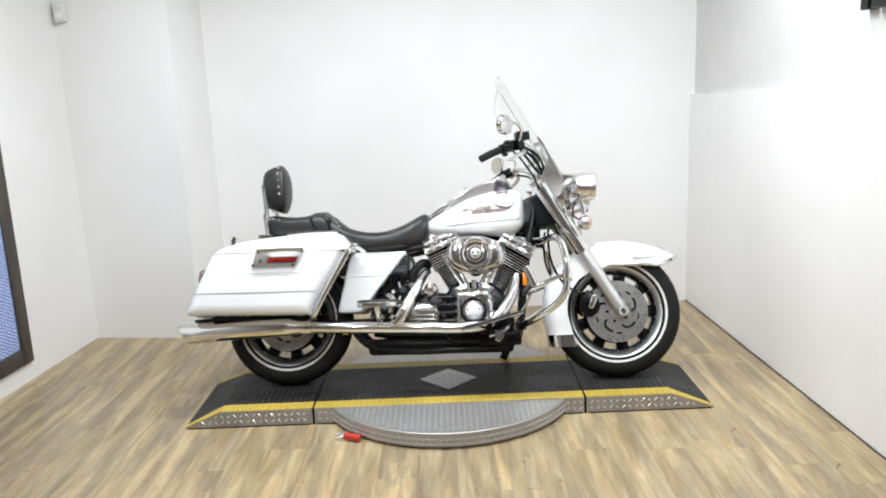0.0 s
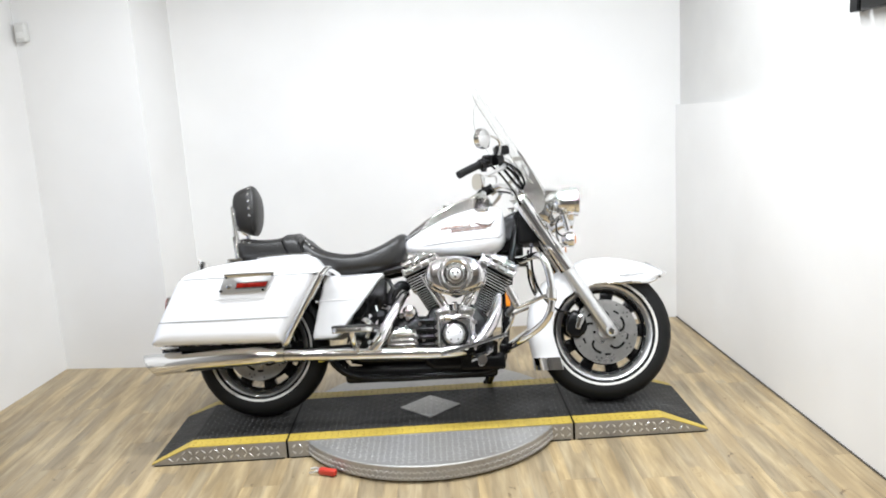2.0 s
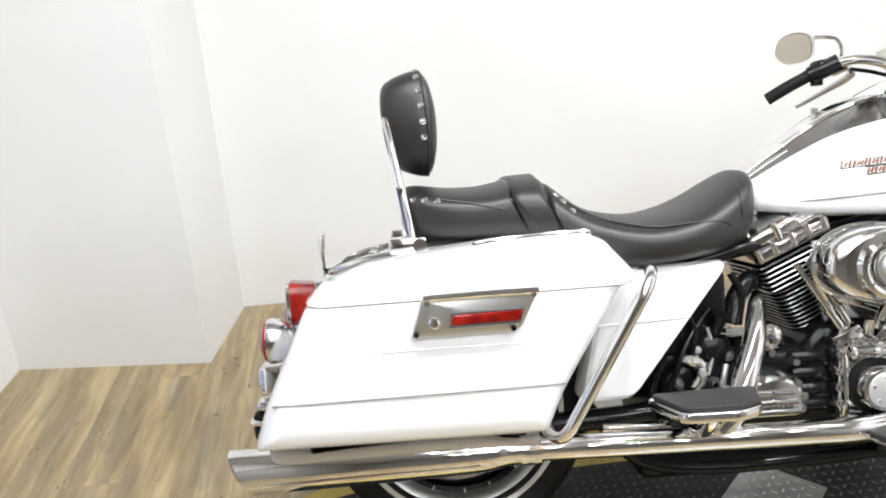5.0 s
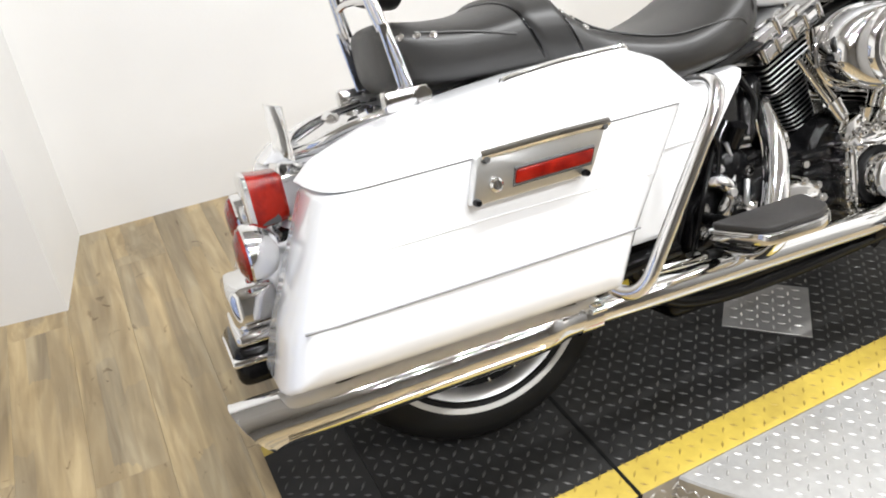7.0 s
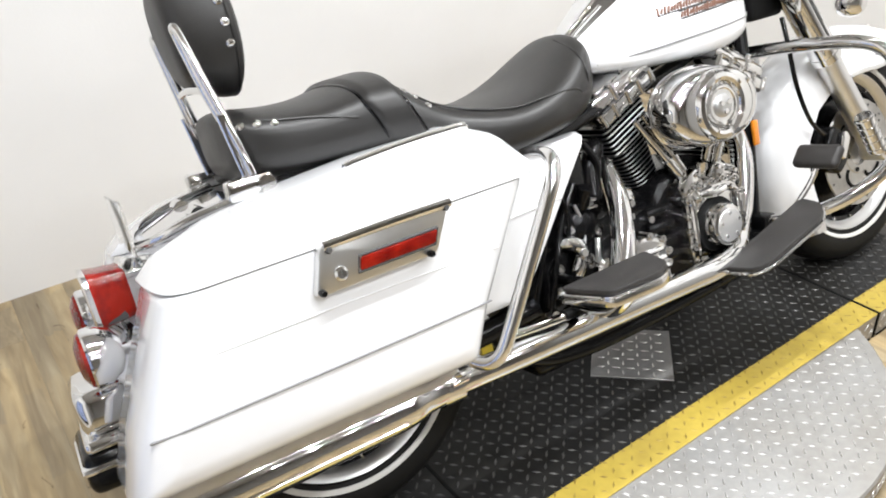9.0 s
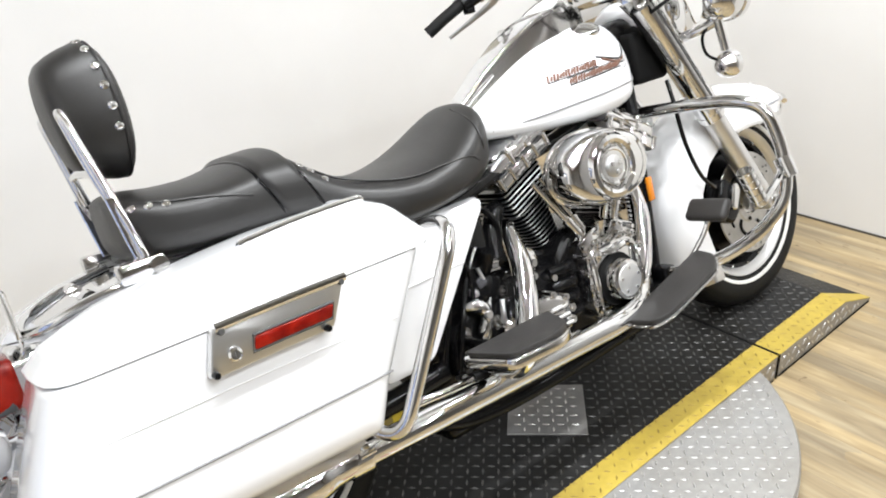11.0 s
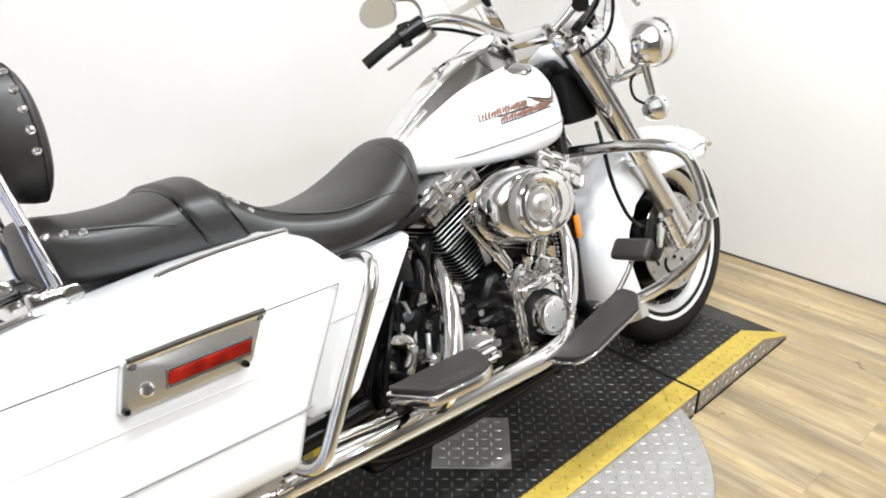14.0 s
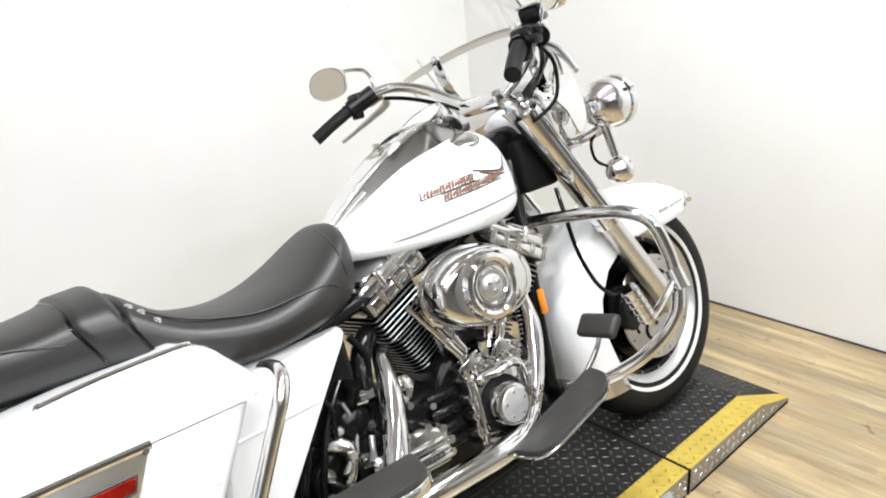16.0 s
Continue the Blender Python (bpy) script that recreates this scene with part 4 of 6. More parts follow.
part("starter", rod((-0.03, -0.08, 0.395), (-0.14, -0.08, 0.395), 0.03), "black", bike, "black starter housing")
part("battery_box", box(-0.33, -0.16, -0.13, 0.13, 0.40, 0.58, 0.015), "black", bike, "black battery tray")
part("oil_tank_spout", rod((-0.19, -0.13, 0.45), (-0.185, -0.15, 0.49), 0.016), "black", bike)
part("inner_fender", fender_skin(REAR, [(8, 0.33, 0.05, 1.0), (30, 0.33, 0.05, 1.0), (60, 0.335, 0.05, 1.0), (90, 0.34, 0.05, 1.0)], 0.08), "black", bike, "black inner fender")

for x, z, r, mt in ((-0.202, 0.339, 0.011, "chrome"), (-0.166, 0.395, 0.008, "chrome"), (-0.24, 0.30, 0.009, "satin"), (-0.285, 0.343, 0.012, "chrome"), (-0.29, 0.30, 0.009, "chrome"), (-0.235, 0.415, 0.007, "satin"), (-0.31, 0.26, 0.008, "satin"), (-0.185, 0.29, 0.008, "chrome")):
    cb = part("case_bolt", lathe([(0, -0.152), (r * 0.55, -0.152), (r * 0.6, -0.147), (r, -0.147), (r * 1.1, -0.143), (r * 1.1, -0.12), (0, -0.12)], pose(x, 0, z), 6), mt, bike, "chrome bolt head")
    part("washer", lathe([(0, -0.1435), (r * 1.45, -0.1435), (r * 1.45, -0.14), (0, -0.14)], pose(x, 0, z), 18), "grey_metal", cb)
part("round_cover", lathe([(0, -0.146), (0.02, -0.145), (0.032, -0.139), (0.04, -0.128), (0.042, -0.1), (0, -0.1)], pose(-0.195, 0, 0.408), 32), "gloss_black", bike, "glossy black round cover")
part("bay_cover", pillow([(-0.32, 0.255), (-0.15, 0.255), (-0.13, 0.33), (-0.15, 0.39), (-0.24, 0.40), (-0.31, 0.36)], [(-0.1, 0.0), (-0.124, 0.0), (-0.134, 0.006), (-0.139, 0.018)], 0.02), "gloss_black", bike, "glossy black rounded gear cover")
elb = part("brake_elbow", tube([(-0.272, -0.14, 0.395), (-0.255, -0.155, 0.397), (-0.238, -0.162, 0.385), (-0.236, -0.162, 0.362), (-0.245, -0.158, 0.34), (-0.25, -0.155, 0.322)], 0.012, 14, radii=[0.008, 0.0135, 0.0155, 0.0115, 0.0145, 0.012]), "chrome", bike, "bent chrome hose fitting")
part("fitting_nut", rod((-0.238, -0.18, 0.374), (-0.238, -0.155, 0.374), 0.0085, 6), "satin", elb)
for z in (0.447, 0.462):
    part("pin", rod((-0.195, -0.14, z), (-0.162, -0.145, z - 0.003), 0.0035, 10), "chrome", bike, "short bright pin")
for pts, r, mt in (([(-0.31, -0.135, 0.27), (-0.29, -0.15, 0.36), (-0.25, -0.14, 0.44), (-0.2, -0.13, 0.5)], 0.006, "black"), ([(-0.34, -0.13, 0.3), (-0.31, -0.148, 0.4), (-0.27, -0.135, 0.5), (-0.23, -0.12, 0.57)], 0.005, "black"),
               ([(-0.27, -0.14, 0.24), (-0.22, -0.15, 0.3), (-0.23, -0.15, 0.38)], 0.007, "black"), ([(-0.15, -0.12, 0.57), (-0.13, -0.13, 0.52), (-0.15, -0.13, 0.46)], 0.008, "black"),
               ([(-0.285, -0.14, 0.46), (-0.262, -0.152, 0.5), (-0.24, -0.15, 0.455), (-0.252, -0.152, 0.40)], 0.0045, "gloss_black"), ([(-0.21, -0.135, 0.46), (-0.2, -0.14, 0.41), (-0.215, -0.145, 0.36)], 0.004, "satin"),
               ([(-0.17, -0.13, 0.3), (-0.185, -0.15, 0.34), (-0.175, -0.145, 0.38)], 0.006, "satin")):
    part("hose", tube(pts, r, 10), mt, bike, "thin rubber hose" if mt != "satin" else "bent metal line")
part("starter_cap", lathe([(0, -0.132), (0.018, -0.13), (0.029, -0.122), (0.033, -0.108), (0.033, -0.06), (0, -0.06)], pose(-0.066, 0, 0.424), 28), "chrome", bike, "domed chrome starter cap")
part("chrome_cap", lathe([(0, -0.165), (0.014, -0.165), (0.02, -0.158), (0.022, -0.13), (0, -0.13)], pose(-0.176, 0, 0.318), 24), "chrome", bike, "round chrome cap")

# transmission side cover with ribs
tc_ = part("side_case", plate(rounded([(-0.168, 0.27), (-0.03, 0.266), (-0.028, 0.335), (-0.075, 0.358), (-0.13, 0.356), (-0.165, 0.318)], 0.02), -0.19, -0.12, 0.012, 3), "chrome", bike, "ribbed chrome side case")
for k in range(3):
    part("case_rib", tube([(-0.155 + 0.012 * k, -0.191, 0.284 + 0.02 * k), (-0.1, -0.195, 0.284 + 0.02 * k), (-0.04 - 0.006 * k, -0.191, 0.282 + 0.02 * k)], 0.0055, 10), "chrome", tc_)
for x, z in ((-0.035, 0.285), (-0.03, 0.31), (-0.042, 0.338), (-0.075, 0.354), (-0.118, 0.352)):
    part("case_lug", lathe([(0, -0.194), (0.005, -0.194), (0.0055, -0.19), (0.0085, -0.19), (0.0095, -0.186), (0.0095, -0.13), (0, -0.13)], pose(x, 0, z), 14), "chrome", tc_, "chrome bolt lug")
for k in range(8):
    part("case_slot", box(-0.135 + 0.0105 * k, -0.128 + 0.0105 * k, -0.1925, -0.188, 0.2885, 0.2945, 0.0008, 1), "gap", tc_, "dark slot")
for x, z in ((-0.072, 0.393), (-0.066, 0.42), (-0.02, 0.37), (-0.1, 0.405), (-0.005, 0.30), (0.0, 0.345)):
    part("case_bolt", lathe([(0, -0.142), (0.0075, -0.142), (0.009, -0.138), (0.009, -0.12), (0, -0.12)], pose(x, 0, z), 12), "chrome", bike, "small chrome bolt head")
for k in range(4):
    part("primary_rib", tube([(-0.025, -0.128, 0.275 + 0.035 * k), (0.01, -0.134, 0.275 + 0.035 * k), (0.04, -0.132, 0.275 + 0.035 * k)], 0.013, 12), "black", bike)

# ---- the engine ----
part("crankcase", plate(rounded([(-0.01, 0.2), (0.0, 0.40), (0.05, 0.45), (0.22, 0.45), (0.285, 0.38), (0.31, 0.22), (0.24, 0.165), (0.03, 0.165)], 0.03), -0.13, 0.13, 0.02, 3), "black", bike, "black crankcase")
cam_cover = part("cam_cover", plate(rounded([(0.058, 0.395), (0.10, 0.412), (0.20, 0.405), (0.222, 0.37), (0.215, 0.29), (0.195, 0.245), (0.07, 0.24), (0.052, 0.27)], 0.02), -0.172, -0.125, 0.008, 3), "chrome", bike, "chrome cam cover")
timer_c = part("timer_cover", lathe([(0, -0.212), (0.036, -0.212), (0.044, -0.209), (0.0475, -0.202), (0.0485, -0.168), (0.053, -0.166), (0.053, -0.16), (0, -0.16)], pose(0.131, 0, 0.316), 48), "chrome", cam_cover, "round chrome timer cover")
part("timer_gasket", lathe([(0.0485, -0.174), (0.0485, -0.178), (0.0595, -0.178), (0.061, -0.174)], pose(0.131, 0, 0.316), 48, True), "black_edge", cam_cover, "black ring round the timer cover")
part("timer_face", lathe([(0, -0.2165), (0.02, -0.2155), (0.0355, -0.2135), (0.037, -0.211), (0, -0.211)], pose(0.131, 0, 0.316), 40), "polished", timer_c, "polished round face")
for k in range(5):
    a = 2 * math.pi * k / 5 + 0.3
    part("cover_bolt", lathe([(0, -0.216), (0.004, -0.216), (0.0045, -0.212), (0, -0.212)], pose(0.131 + 0.027 * math.cos(a), 0, 0.316 + 0.027 * math.sin(a)), 10), "chrome", timer_c)
for x, z in ((0.06, 0.388), (0.056, 0.352), (0.055, 0.318), (0.054, 0.284), (0.06, 0.252), (0.086, 0.243), (0.12, 0.243), (0.185, 0.25), (0.21, 0.275), (0.215, 0.31), (0.221, 0.365), (0.205, 0.4), (0.168, 0.409), (0.132, 0.411), (0.098, 0.41)):
    lug = part("cover_lug", lathe([(0, -0.1755), (0.009, -0.1755), (0.0105, -0.172), (0.011, -0.13), (0, -0.13)], pose(x, 0, z), 16), "chrome", cam_cover, "chrome bolt lug")
    part("cover_bolt", lathe([(0.0025, -0.1775), (0.0035, -0.182), (0.005, -0.182), (0.006, -0.18), (0.006, -0.174), (0.0025, -0.174)], pose(x, 0, z), 12, True), "chrome", lug)
for x, z0, z1, r in ((0.064, 0.262, 0.385, 0.0075), (0.084, 0.375, 0.40, 0.009), (0.205, 0.30, 0.372, 0.0065)):
    part("cover_rib", tube([(x, -0.170, z0), (x, -0.177, z0 + 0.01), (x, -0.177, z1 - 0.01), (x, -0.170, z1)], r, 10, 3), "chrome", cam_cover)
for pts in ([(0.09, -0.17, 0.388), (0.13, -0.18, 0.384), (0.175, -0.178, 0.388), (0.206, -0.17, 0.372)], [(0.186, -0.172, 0.255), (0.205, -0.178, 0.285), (0.21, -0.172, 0.32)], [(0.07, -0.172, 0.25), (0.1, -0.178, 0.246), (0.15, -0.178, 0.247)]):
    part("cover_rib", tube(pts, 0.0075, 10, 4), "chrome", cam_cover)
for x, z, w, h in ((0.0745, 0.33, 0.004, 0.04), (0.115, 0.4, 0.02, 0.0035), (0.196, 0.335, 0.003, 0.02)):
    part("cover_slot", box(x - w, x + w, -0.1735, -0.1705, z - h, z + h, 0.001, 1), "gap", cam_cover)
for x, lean in ((0.085, -1), (0.188, 1)):
    tb = box(-0.034, 0.034, -0.165, -0.12, -0.022, 0.022, 0.007, 2)
    tb.transform(pose(x, 0, 0.415) @ Matrix.Rotation(radians(24 * lean), 4, "Y"))
    tap = part("tappet_cover", tb, "chrome", bike, "chrome tappet cover")
    for dx in (-0.026, 0.026):
        bb = lathe([(0, -0.172), (0.005, -0.172), (0.006, -0.165), (0, -0.165)], pose(x, 0, 0.415) @ Matrix.Rotation(radians(24 * lean), 4, "Y") @ pose(dx, 0, 0.01), 10)
        part("cover_bolt", bb, "chrome", tap)
CRANK = Vector((0.1355, 0, 0.235))
for name, lean in (("rear_cylinder", -22.8), ("front_cylinder", 31.0)):
    frame_m = Matrix.Translation(CRANK) @ Matrix.Rotation(radians(lean), 4, "Y")
    sg = 1 if lean > 0 else -1
    core = lathe([(0, 0.16), (0.026, 0.16), (0.038, 0.31), (0.05, 0.33), (0.05, 0.38), (0, 0.38)], frame_m @ Matrix.Rotation(math.pi / 2, 4, "X"), 32)
    cyl = part(name, core, "black", bike, "black finned cylinder")
    for k in range(19):
        barrel = k < 13
        z = 0.19 + k * 0.0104 if barrel else 0.3275 + (k - 13) * 0.0118
        hw, near = (0.034 + 0.0014 * k, 0.08 + 0.0006 * k) if barrel else (0.061 + 0.0008 * (k - 13), 0.097 + 0.0016 * (k - 13))
        edge = rounded([(-hw, -near), (hw, -near), (hw, 0.09), (-hw, 0.09)], 0.03 if barrel else 0.014, 4)
        thick = 0.0038 if barrel else 0.0052
        f_ob = part("fin", slab(edge, z, z + thick, 0.0012), "gloss_black", cyl, "black cooling fin")
        f_ob.matrix_basis = frame_m
        e_ob = part("fin_edge", tube([(x * 1.002, y * 1.002, z + thick / 2) for x, y in edge], thick * 0.34, 6, 1, True), "fin_edge", cyl, "bare metal fin edge")
        e_ob.matrix_basis = frame_m
    hd = part("cylinder_head", slab(rounded([(-0.062, -0.1), (0.062, -0.1), (0.062, 0.1), (-0.062, 0.1)], 0.02), 0.3965, 0.4035, 0.002), "black", cyl, "black cylinder head")
    hd.matrix_basis = frame_m
    xa, xb = (-0.069, 0.112) if sg < 0 else (-0.1, 0.066)
    low = rounded([(xa, -0.118), (xb, -0.118), (xb, 0.106), (xa, 0.106)], 0.014)
    ha, hb_ = (xa * 0.93, xb * 0.66) if sg < 0 else (xa * 0.66, xb * 0.93)
    high = rounded([(ha, -0.112), (hb_, -0.112), (hb_, 0.1), (ha, 0.1)], 0.013)
    rk = part("rocker_box", slab(low, 0.4045, 0.431, 0.004), "chrome", cyl, "chrome rocker box")
    rk.matrix_basis = frame_m
    rt = part("rocker_cover", slab(high, 0.4325, 0.464, 0.009, 3), "chrome", cyl, "chrome rocker cover")
    rt.matrix_basis = frame_m
    rg = part("cover_ridge", slab(rounded([(-0.04, -0.1), (0.04, -0.1), (0.04, 0.09), (-0.04, 0.09)], 0.012), 0.4635, 0.471, 0.004, 2), "chrome", cyl, "raised chrome panel")
    rg.matrix_basis = frame_m
    for gz in (0.404, 0.4318):
        rr = part("rocker_gasket", slab([(x * 0.985, y * 0.985) for x, y in low], gz - 0.0009, gz + 0.0009), "gap", cyl, smooth=False)
        rr.matrix_basis = frame_m
    for x, y in ((-0.055, -0.09), (0.0, -0.107), (0.055, -0.09), (-0.055, 0.075), (0.055, 0.075)):
        cb = part("rocker_bolt", lathe([(0, 0.009), (0.0055, 0.009), (0.0065, 0.007), (0.0065, 0.001), (0.0095, 0.0), (0.0095, -0.03), (0, -0.03)], pose(x, y, 0.462) @ Matrix.Rotation(math.pi / 2, 4, "X"), 14), "chrome", cyl, "chrome cap bolt")
        cb.matrix_basis = frame_m
    shaft = part("rocker_shaft_end", rod((-sg * 0.05, -0.1, 0.444), (-sg * 0.108, -0.1, 0.444), 0.0145, 18), "chrome", cyl, "round chrome shaft end")
    shaft.matrix_basis = frame_m
    for x in (-0.06, -0.022, 0.022, 0.06, -sg * 0.098):
        cb = part("rocker_lug", rod((x, -0.1165, 0.406), (x, -0.1165, 0.436), 0.0068, 12), "chrome", cyl, "chrome bolt lug")
        cb.matrix_basis = frame_m
    # push-rod tubes
    feet = ((0.083, -0.142, 0.43), (0.106, -0.132, 0.432)) if sg < 0 else ((0.187, -0.142, 0.43), (0.163, -0.132, 0.432))
    tops = ((-0.004, -0.12, 0.578), (0.026, -0.112, 0.585)) if sg < 0 else ((0.275, -0.12, 0.565), (0.248, -0.112, 0.575))
    for foot, top in zip(map(Vector, feet), map(Vector, tops)):
        mid = foot.lerp(top, 0.3)
        pr = part("pushrod_tube", rod(foot, mid, 0.0098), "chrome", cyl, "chrome push-rod tube")
        part("upper_tube", rod(mid, top, 0.0075), "chrome", pr)
        part("tube_collar", rod(foot.lerp(top, 0.27), foot.lerp(top, 0.33), 0.012), "chrome", pr)
        part("tube_cup", rod(foot.lerp(top, -0.04), foot.lerp(top, 0.05), 0.0145), "chrome", pr)
# intake between the cylinders
part("intake", rod((0.145, -0.02, 0.52), (0.145, -0.14, 0.54), 0.04), "black", bike, "black intake body")
part("lifter_screen", rod((0.137, -0.14, 0.415), (0.137, -0.15, 0.455), 0.012), "chrome", bike)

# air cleaner: an oval chrome shell
TILT = pose(0.148, 0, 0.572) @ Matrix.Rotation(radians(4), 4, "Y")


def oval(y, s, n=64, ax=0.131, az=0.083):
    out = []
    for k in range(n):
        a = 2 * math.pi * k / n
        c, q = math.cos(a), math.sin(a)
        out.append(TILT @ Vector((s * ax * math.copysign(abs(c) ** (2 / 2.15), c), y, s * az * math.copysign(abs(q) ** (2 / 2.15), q))))
    return out


ac = part("air_cleaner", loft([oval(-0.13, 0.9), oval(-0.138, 0.97), oval(-0.155, 1.0), oval(-0.182, 1.0), oval(-0.197, 0.975), oval(-0.207, 0.92), oval(-0.213, 0.83), oval(-0.215, 0.72)]), "chrome", bike, "oval chrome air cleaner")
part("cleaner_rim", tube(oval(-0.142, 1.0, 48), 0.005, 8, 1, True), "chrome", ac)
dome = part("cleaner_dome", lathe([(0, -0.229), (0.034, -0.229), (0.037, -0.2315), (0.041, -0.231), (0.043, -0.225), (0.048, -0.225), (0.052, -0.233), (0.059, -0.2365), (0.068, -0.234), (0.075, -0.225), (0.077, -0.216), (0, -0.216)], pose(0.148, 0.01, 0.572), 56), "chrome", ac, "round chrome centre boss")
part("emblem", lathe([(0, -0.236), (0.017, -0.236), (0.024, -0.233), (0.025, -0.229), (0, -0.229)], pose(0.148, 0.01, 0.572), 40), "satin", dome, "round emblem")
for k in range(3):
    a = 2 * math.pi * k / 3 + 0.5
    part("emblem_bolt", lathe([(0, -0.24), (0.005, -0.24), (0.006, -0.236), (0, -0.236)], pose(0.148 + 0.012 * math.cos(a), 0.01, 0.572 + 0.012 * math.sin(a)), 12), "chrome", dome)

# ---- exhaust ----
part("front_header", tube([(0.345, -0.04, 0.525), (0.334, -0.075, 0.48), (0.318, -0.1, 0.42), (0.298, -0.112, 0.37), (0.262, -0.13, 0.315), (0.22, -0.15, 0.272), (0.175, -0.182, 0.249), (0.13, -0.205, 0.243), (0.06, -0.22, 0.242), (0.0, -0.222, 0.243)], 0.021, 18, radii=[0.018, 0.022, 0.026, 0.028, 0.028, 0.027, 0.0265, 0.026, 0.0255, 0.0255]), "chrome", bike, "chrome front exhaust pipe")
part("lower_pipe", tube([(0.02, -0.222, 0.243), (-0.2, -0.222, 0.249), (-0.45, -0.222, 0.256), (-0.64, -0.219, 0.262)], 0.0255, 18), "chrome", bike, "long chrome exhaust pipe")
part("rear_header", tube([(-0.075, -0.085, 0.508), (-0.09, -0.11, 0.497), (-0.118, -0.16, 0.44), (-0.155, -0.198, 0.37), (-0.19, -0.218, 0.305), (-0.225, -0.222, 0.262)], 0.023, 18, radii=[0.016, 0.02, 0.023, 0.025, 0.026, 0.022]), "chrome", bike, "chrome rear exhaust heat shield")
part("pipe_elbow", tube([(-0.07, -0.06, 0.54), (-0.10, -0.09, 0.545), (-0.135, -0.11, 0.51), (-0.15, -0.12, 0.46)], 0.022, 14), "black", bike, "dark inner exhaust elbow")


def muffler(s):
    flip = (lambda b: b) if s < 0 else mirrored
    line = [(-0.6, -0.222, 0.262), (-0.66, -0.224, 0.264), (-0.72, -0.225, 0.265), (-0.9, -0.21, 0.26), (-1.1, -0.188, 0.252), (-1.215, -0.175, 0.247)]
    def slash(bm):
        """Cuts the end on a slant: the underside ends sooner than the top."""
        for v in bm.verts:
            v.co.x += max(0.0, 0.295 - v.co.z) * 0.55 * min(1, max(0, (-1.09 - v.co.x) / 0.1))
        return bm
    mu = part("muffler", flip(slash(tube(line, 0.04, 28, 5, caps=False, radii=[0.0275, 0.031, 0.04, 0.0435, 0.0455, 0.047]))), "chrome", bike, "long tapered chrome muffler")
    end = flip(slash(lathe([(0.047, 0.0), (0.0475, 0.006), (0.044, 0.007), (0.042, -0.12), (0.0, -0.12)], along((-1.213, -0.175, 0.247), (-1.27, -0.169, 0.244)), 36)))
    part("tail_pipe", end, "chrome", mu, "turned muffler tip")
    part("muffler_clamp", flip(lathe([(0.0285, -0.02), (0.034, -0.02), (0.034, 0.02), (0.0285, 0.02)], along((-0.615, -0.2185, 0.262), (-0.7, -0.2145, 0.2615)), 32, True)), "chrome", mu, "chrome clamp")
    part("clamp_bolt", flip(rod((-0.62, -0.252, 0.275), (-0.59, -0.252, 0.275), 0.006)), "chrome", mu)
    part("muffler_seam", flip(tube([(-0.72, -0.263, 0.25), (-0.9, -0.252, 0.246), (-1.06, -0.237, 0.238), (-1.15, -0.226, 0.232)], 0.0022, 8)), "chrome_warm", mu)
    return mu


muffler(-1)
muffler(1).matrix_basis = Matrix.Translation((0.08, 0, 0))

# ---- foot controls ----


def footboard(name, out, slope, deep, label):
    """A board with a chrome pan and a rubber pad: an outline in x and y, its height at x = 0 and rise per metre, the pan's depth."""
    rise, at = slope
    tilt = Matrix(((1, 0, 0, 0), (0, 0, 1, 0), (rise, 1, 0, at), (0, 0, 0, 1)))
    cx, cy = sum(p[0] for p in out) / len(out), sum(p[1] for p in out) / len(out)
    pan = plate(out, -0.012 - deep, -0.010, 0.004, 2)
    pan.transform(tilt)
    b = part(name, pan, "chrome", bike, label)
    small = [(cx + (x - cx) * 0.955, cy + (y - cy) * 0.90) for x, y in out]
    pad = plate(small, -0.010, 0.0, 0.0035, 2)
    pad.transform(tilt)
    part("rubber_pad", pad, "pad", b, "dark rubber pad")
    groove = plate([(cx + (x - cx) * 1.004, cy + (y - cy) * 1.006) for x, y in out], -0.0155, -0.0135, 0.0005, 1)
    groove.transform(tilt)
    part("pan_seam", groove, "grey_metal", b, "dark seam of the pan")
    return b


def rider_board():
    return footboard("rider_footboard", rounded([(0.07, -0.215), (0.08, -0.302), (0.12, -0.322), (0.29, -0.324), (0.345, -0.287), (0.36, -0.215)], 0.022), (0.255, 0.222), 0.004, "rider footboard with chrome edge")


def passenger_board():
    return footboard("passenger_footboard", rounded([(-0.39, -0.272), (-0.357, -0.386), (-0.245, -0.394), (-0.2, -0.368), (-0.172, -0.272)], 0.018), (0.0, 0.371), 0.019, "passenger footboard with chrome edge")


db = rider_board()
pb = passenger_board()
part("board_arm", tube([(-0.285, -0.345, 0.352), (-0.285, -0.335, 0.325), (-0.283, -0.29, 0.29), (-0.28, -0.23, 0.278), (-0.28, -0.17, 0.275)], 0.0125, 12), "chrome", pb, "chrome support arm")
part("board_arm", tube([(-0.3, -0.28, 0.345), (-0.29, -0.2, 0.335), (-0.28, -0.14, 0.33)], 0.012, 12), "black", pb)
part("board_arm", tube([(0.2, -0.26, 0.245), (0.2, -0.18, 0.225), (0.2, -0.1, 0.215)], 0.014, 12), "black", db)
part("board_arm", tube([(0.3, -0.26, 0.27), (0.3, -0.18, 0.235), (0.29, -0.1, 0.22)], 0.012, 12), "black", db)
lb = rider_board()
lb.matrix_basis = Matrix.Diagonal((1, -1, 1, 1))
lbp = passenger_board()
lbp.matrix_basis = Matrix.Diagonal((1, -1, 1, 1))
pd = box(-0.012, 0.012, -0.055, 0.055, -0.028, 0.028, 0.0118, 3)
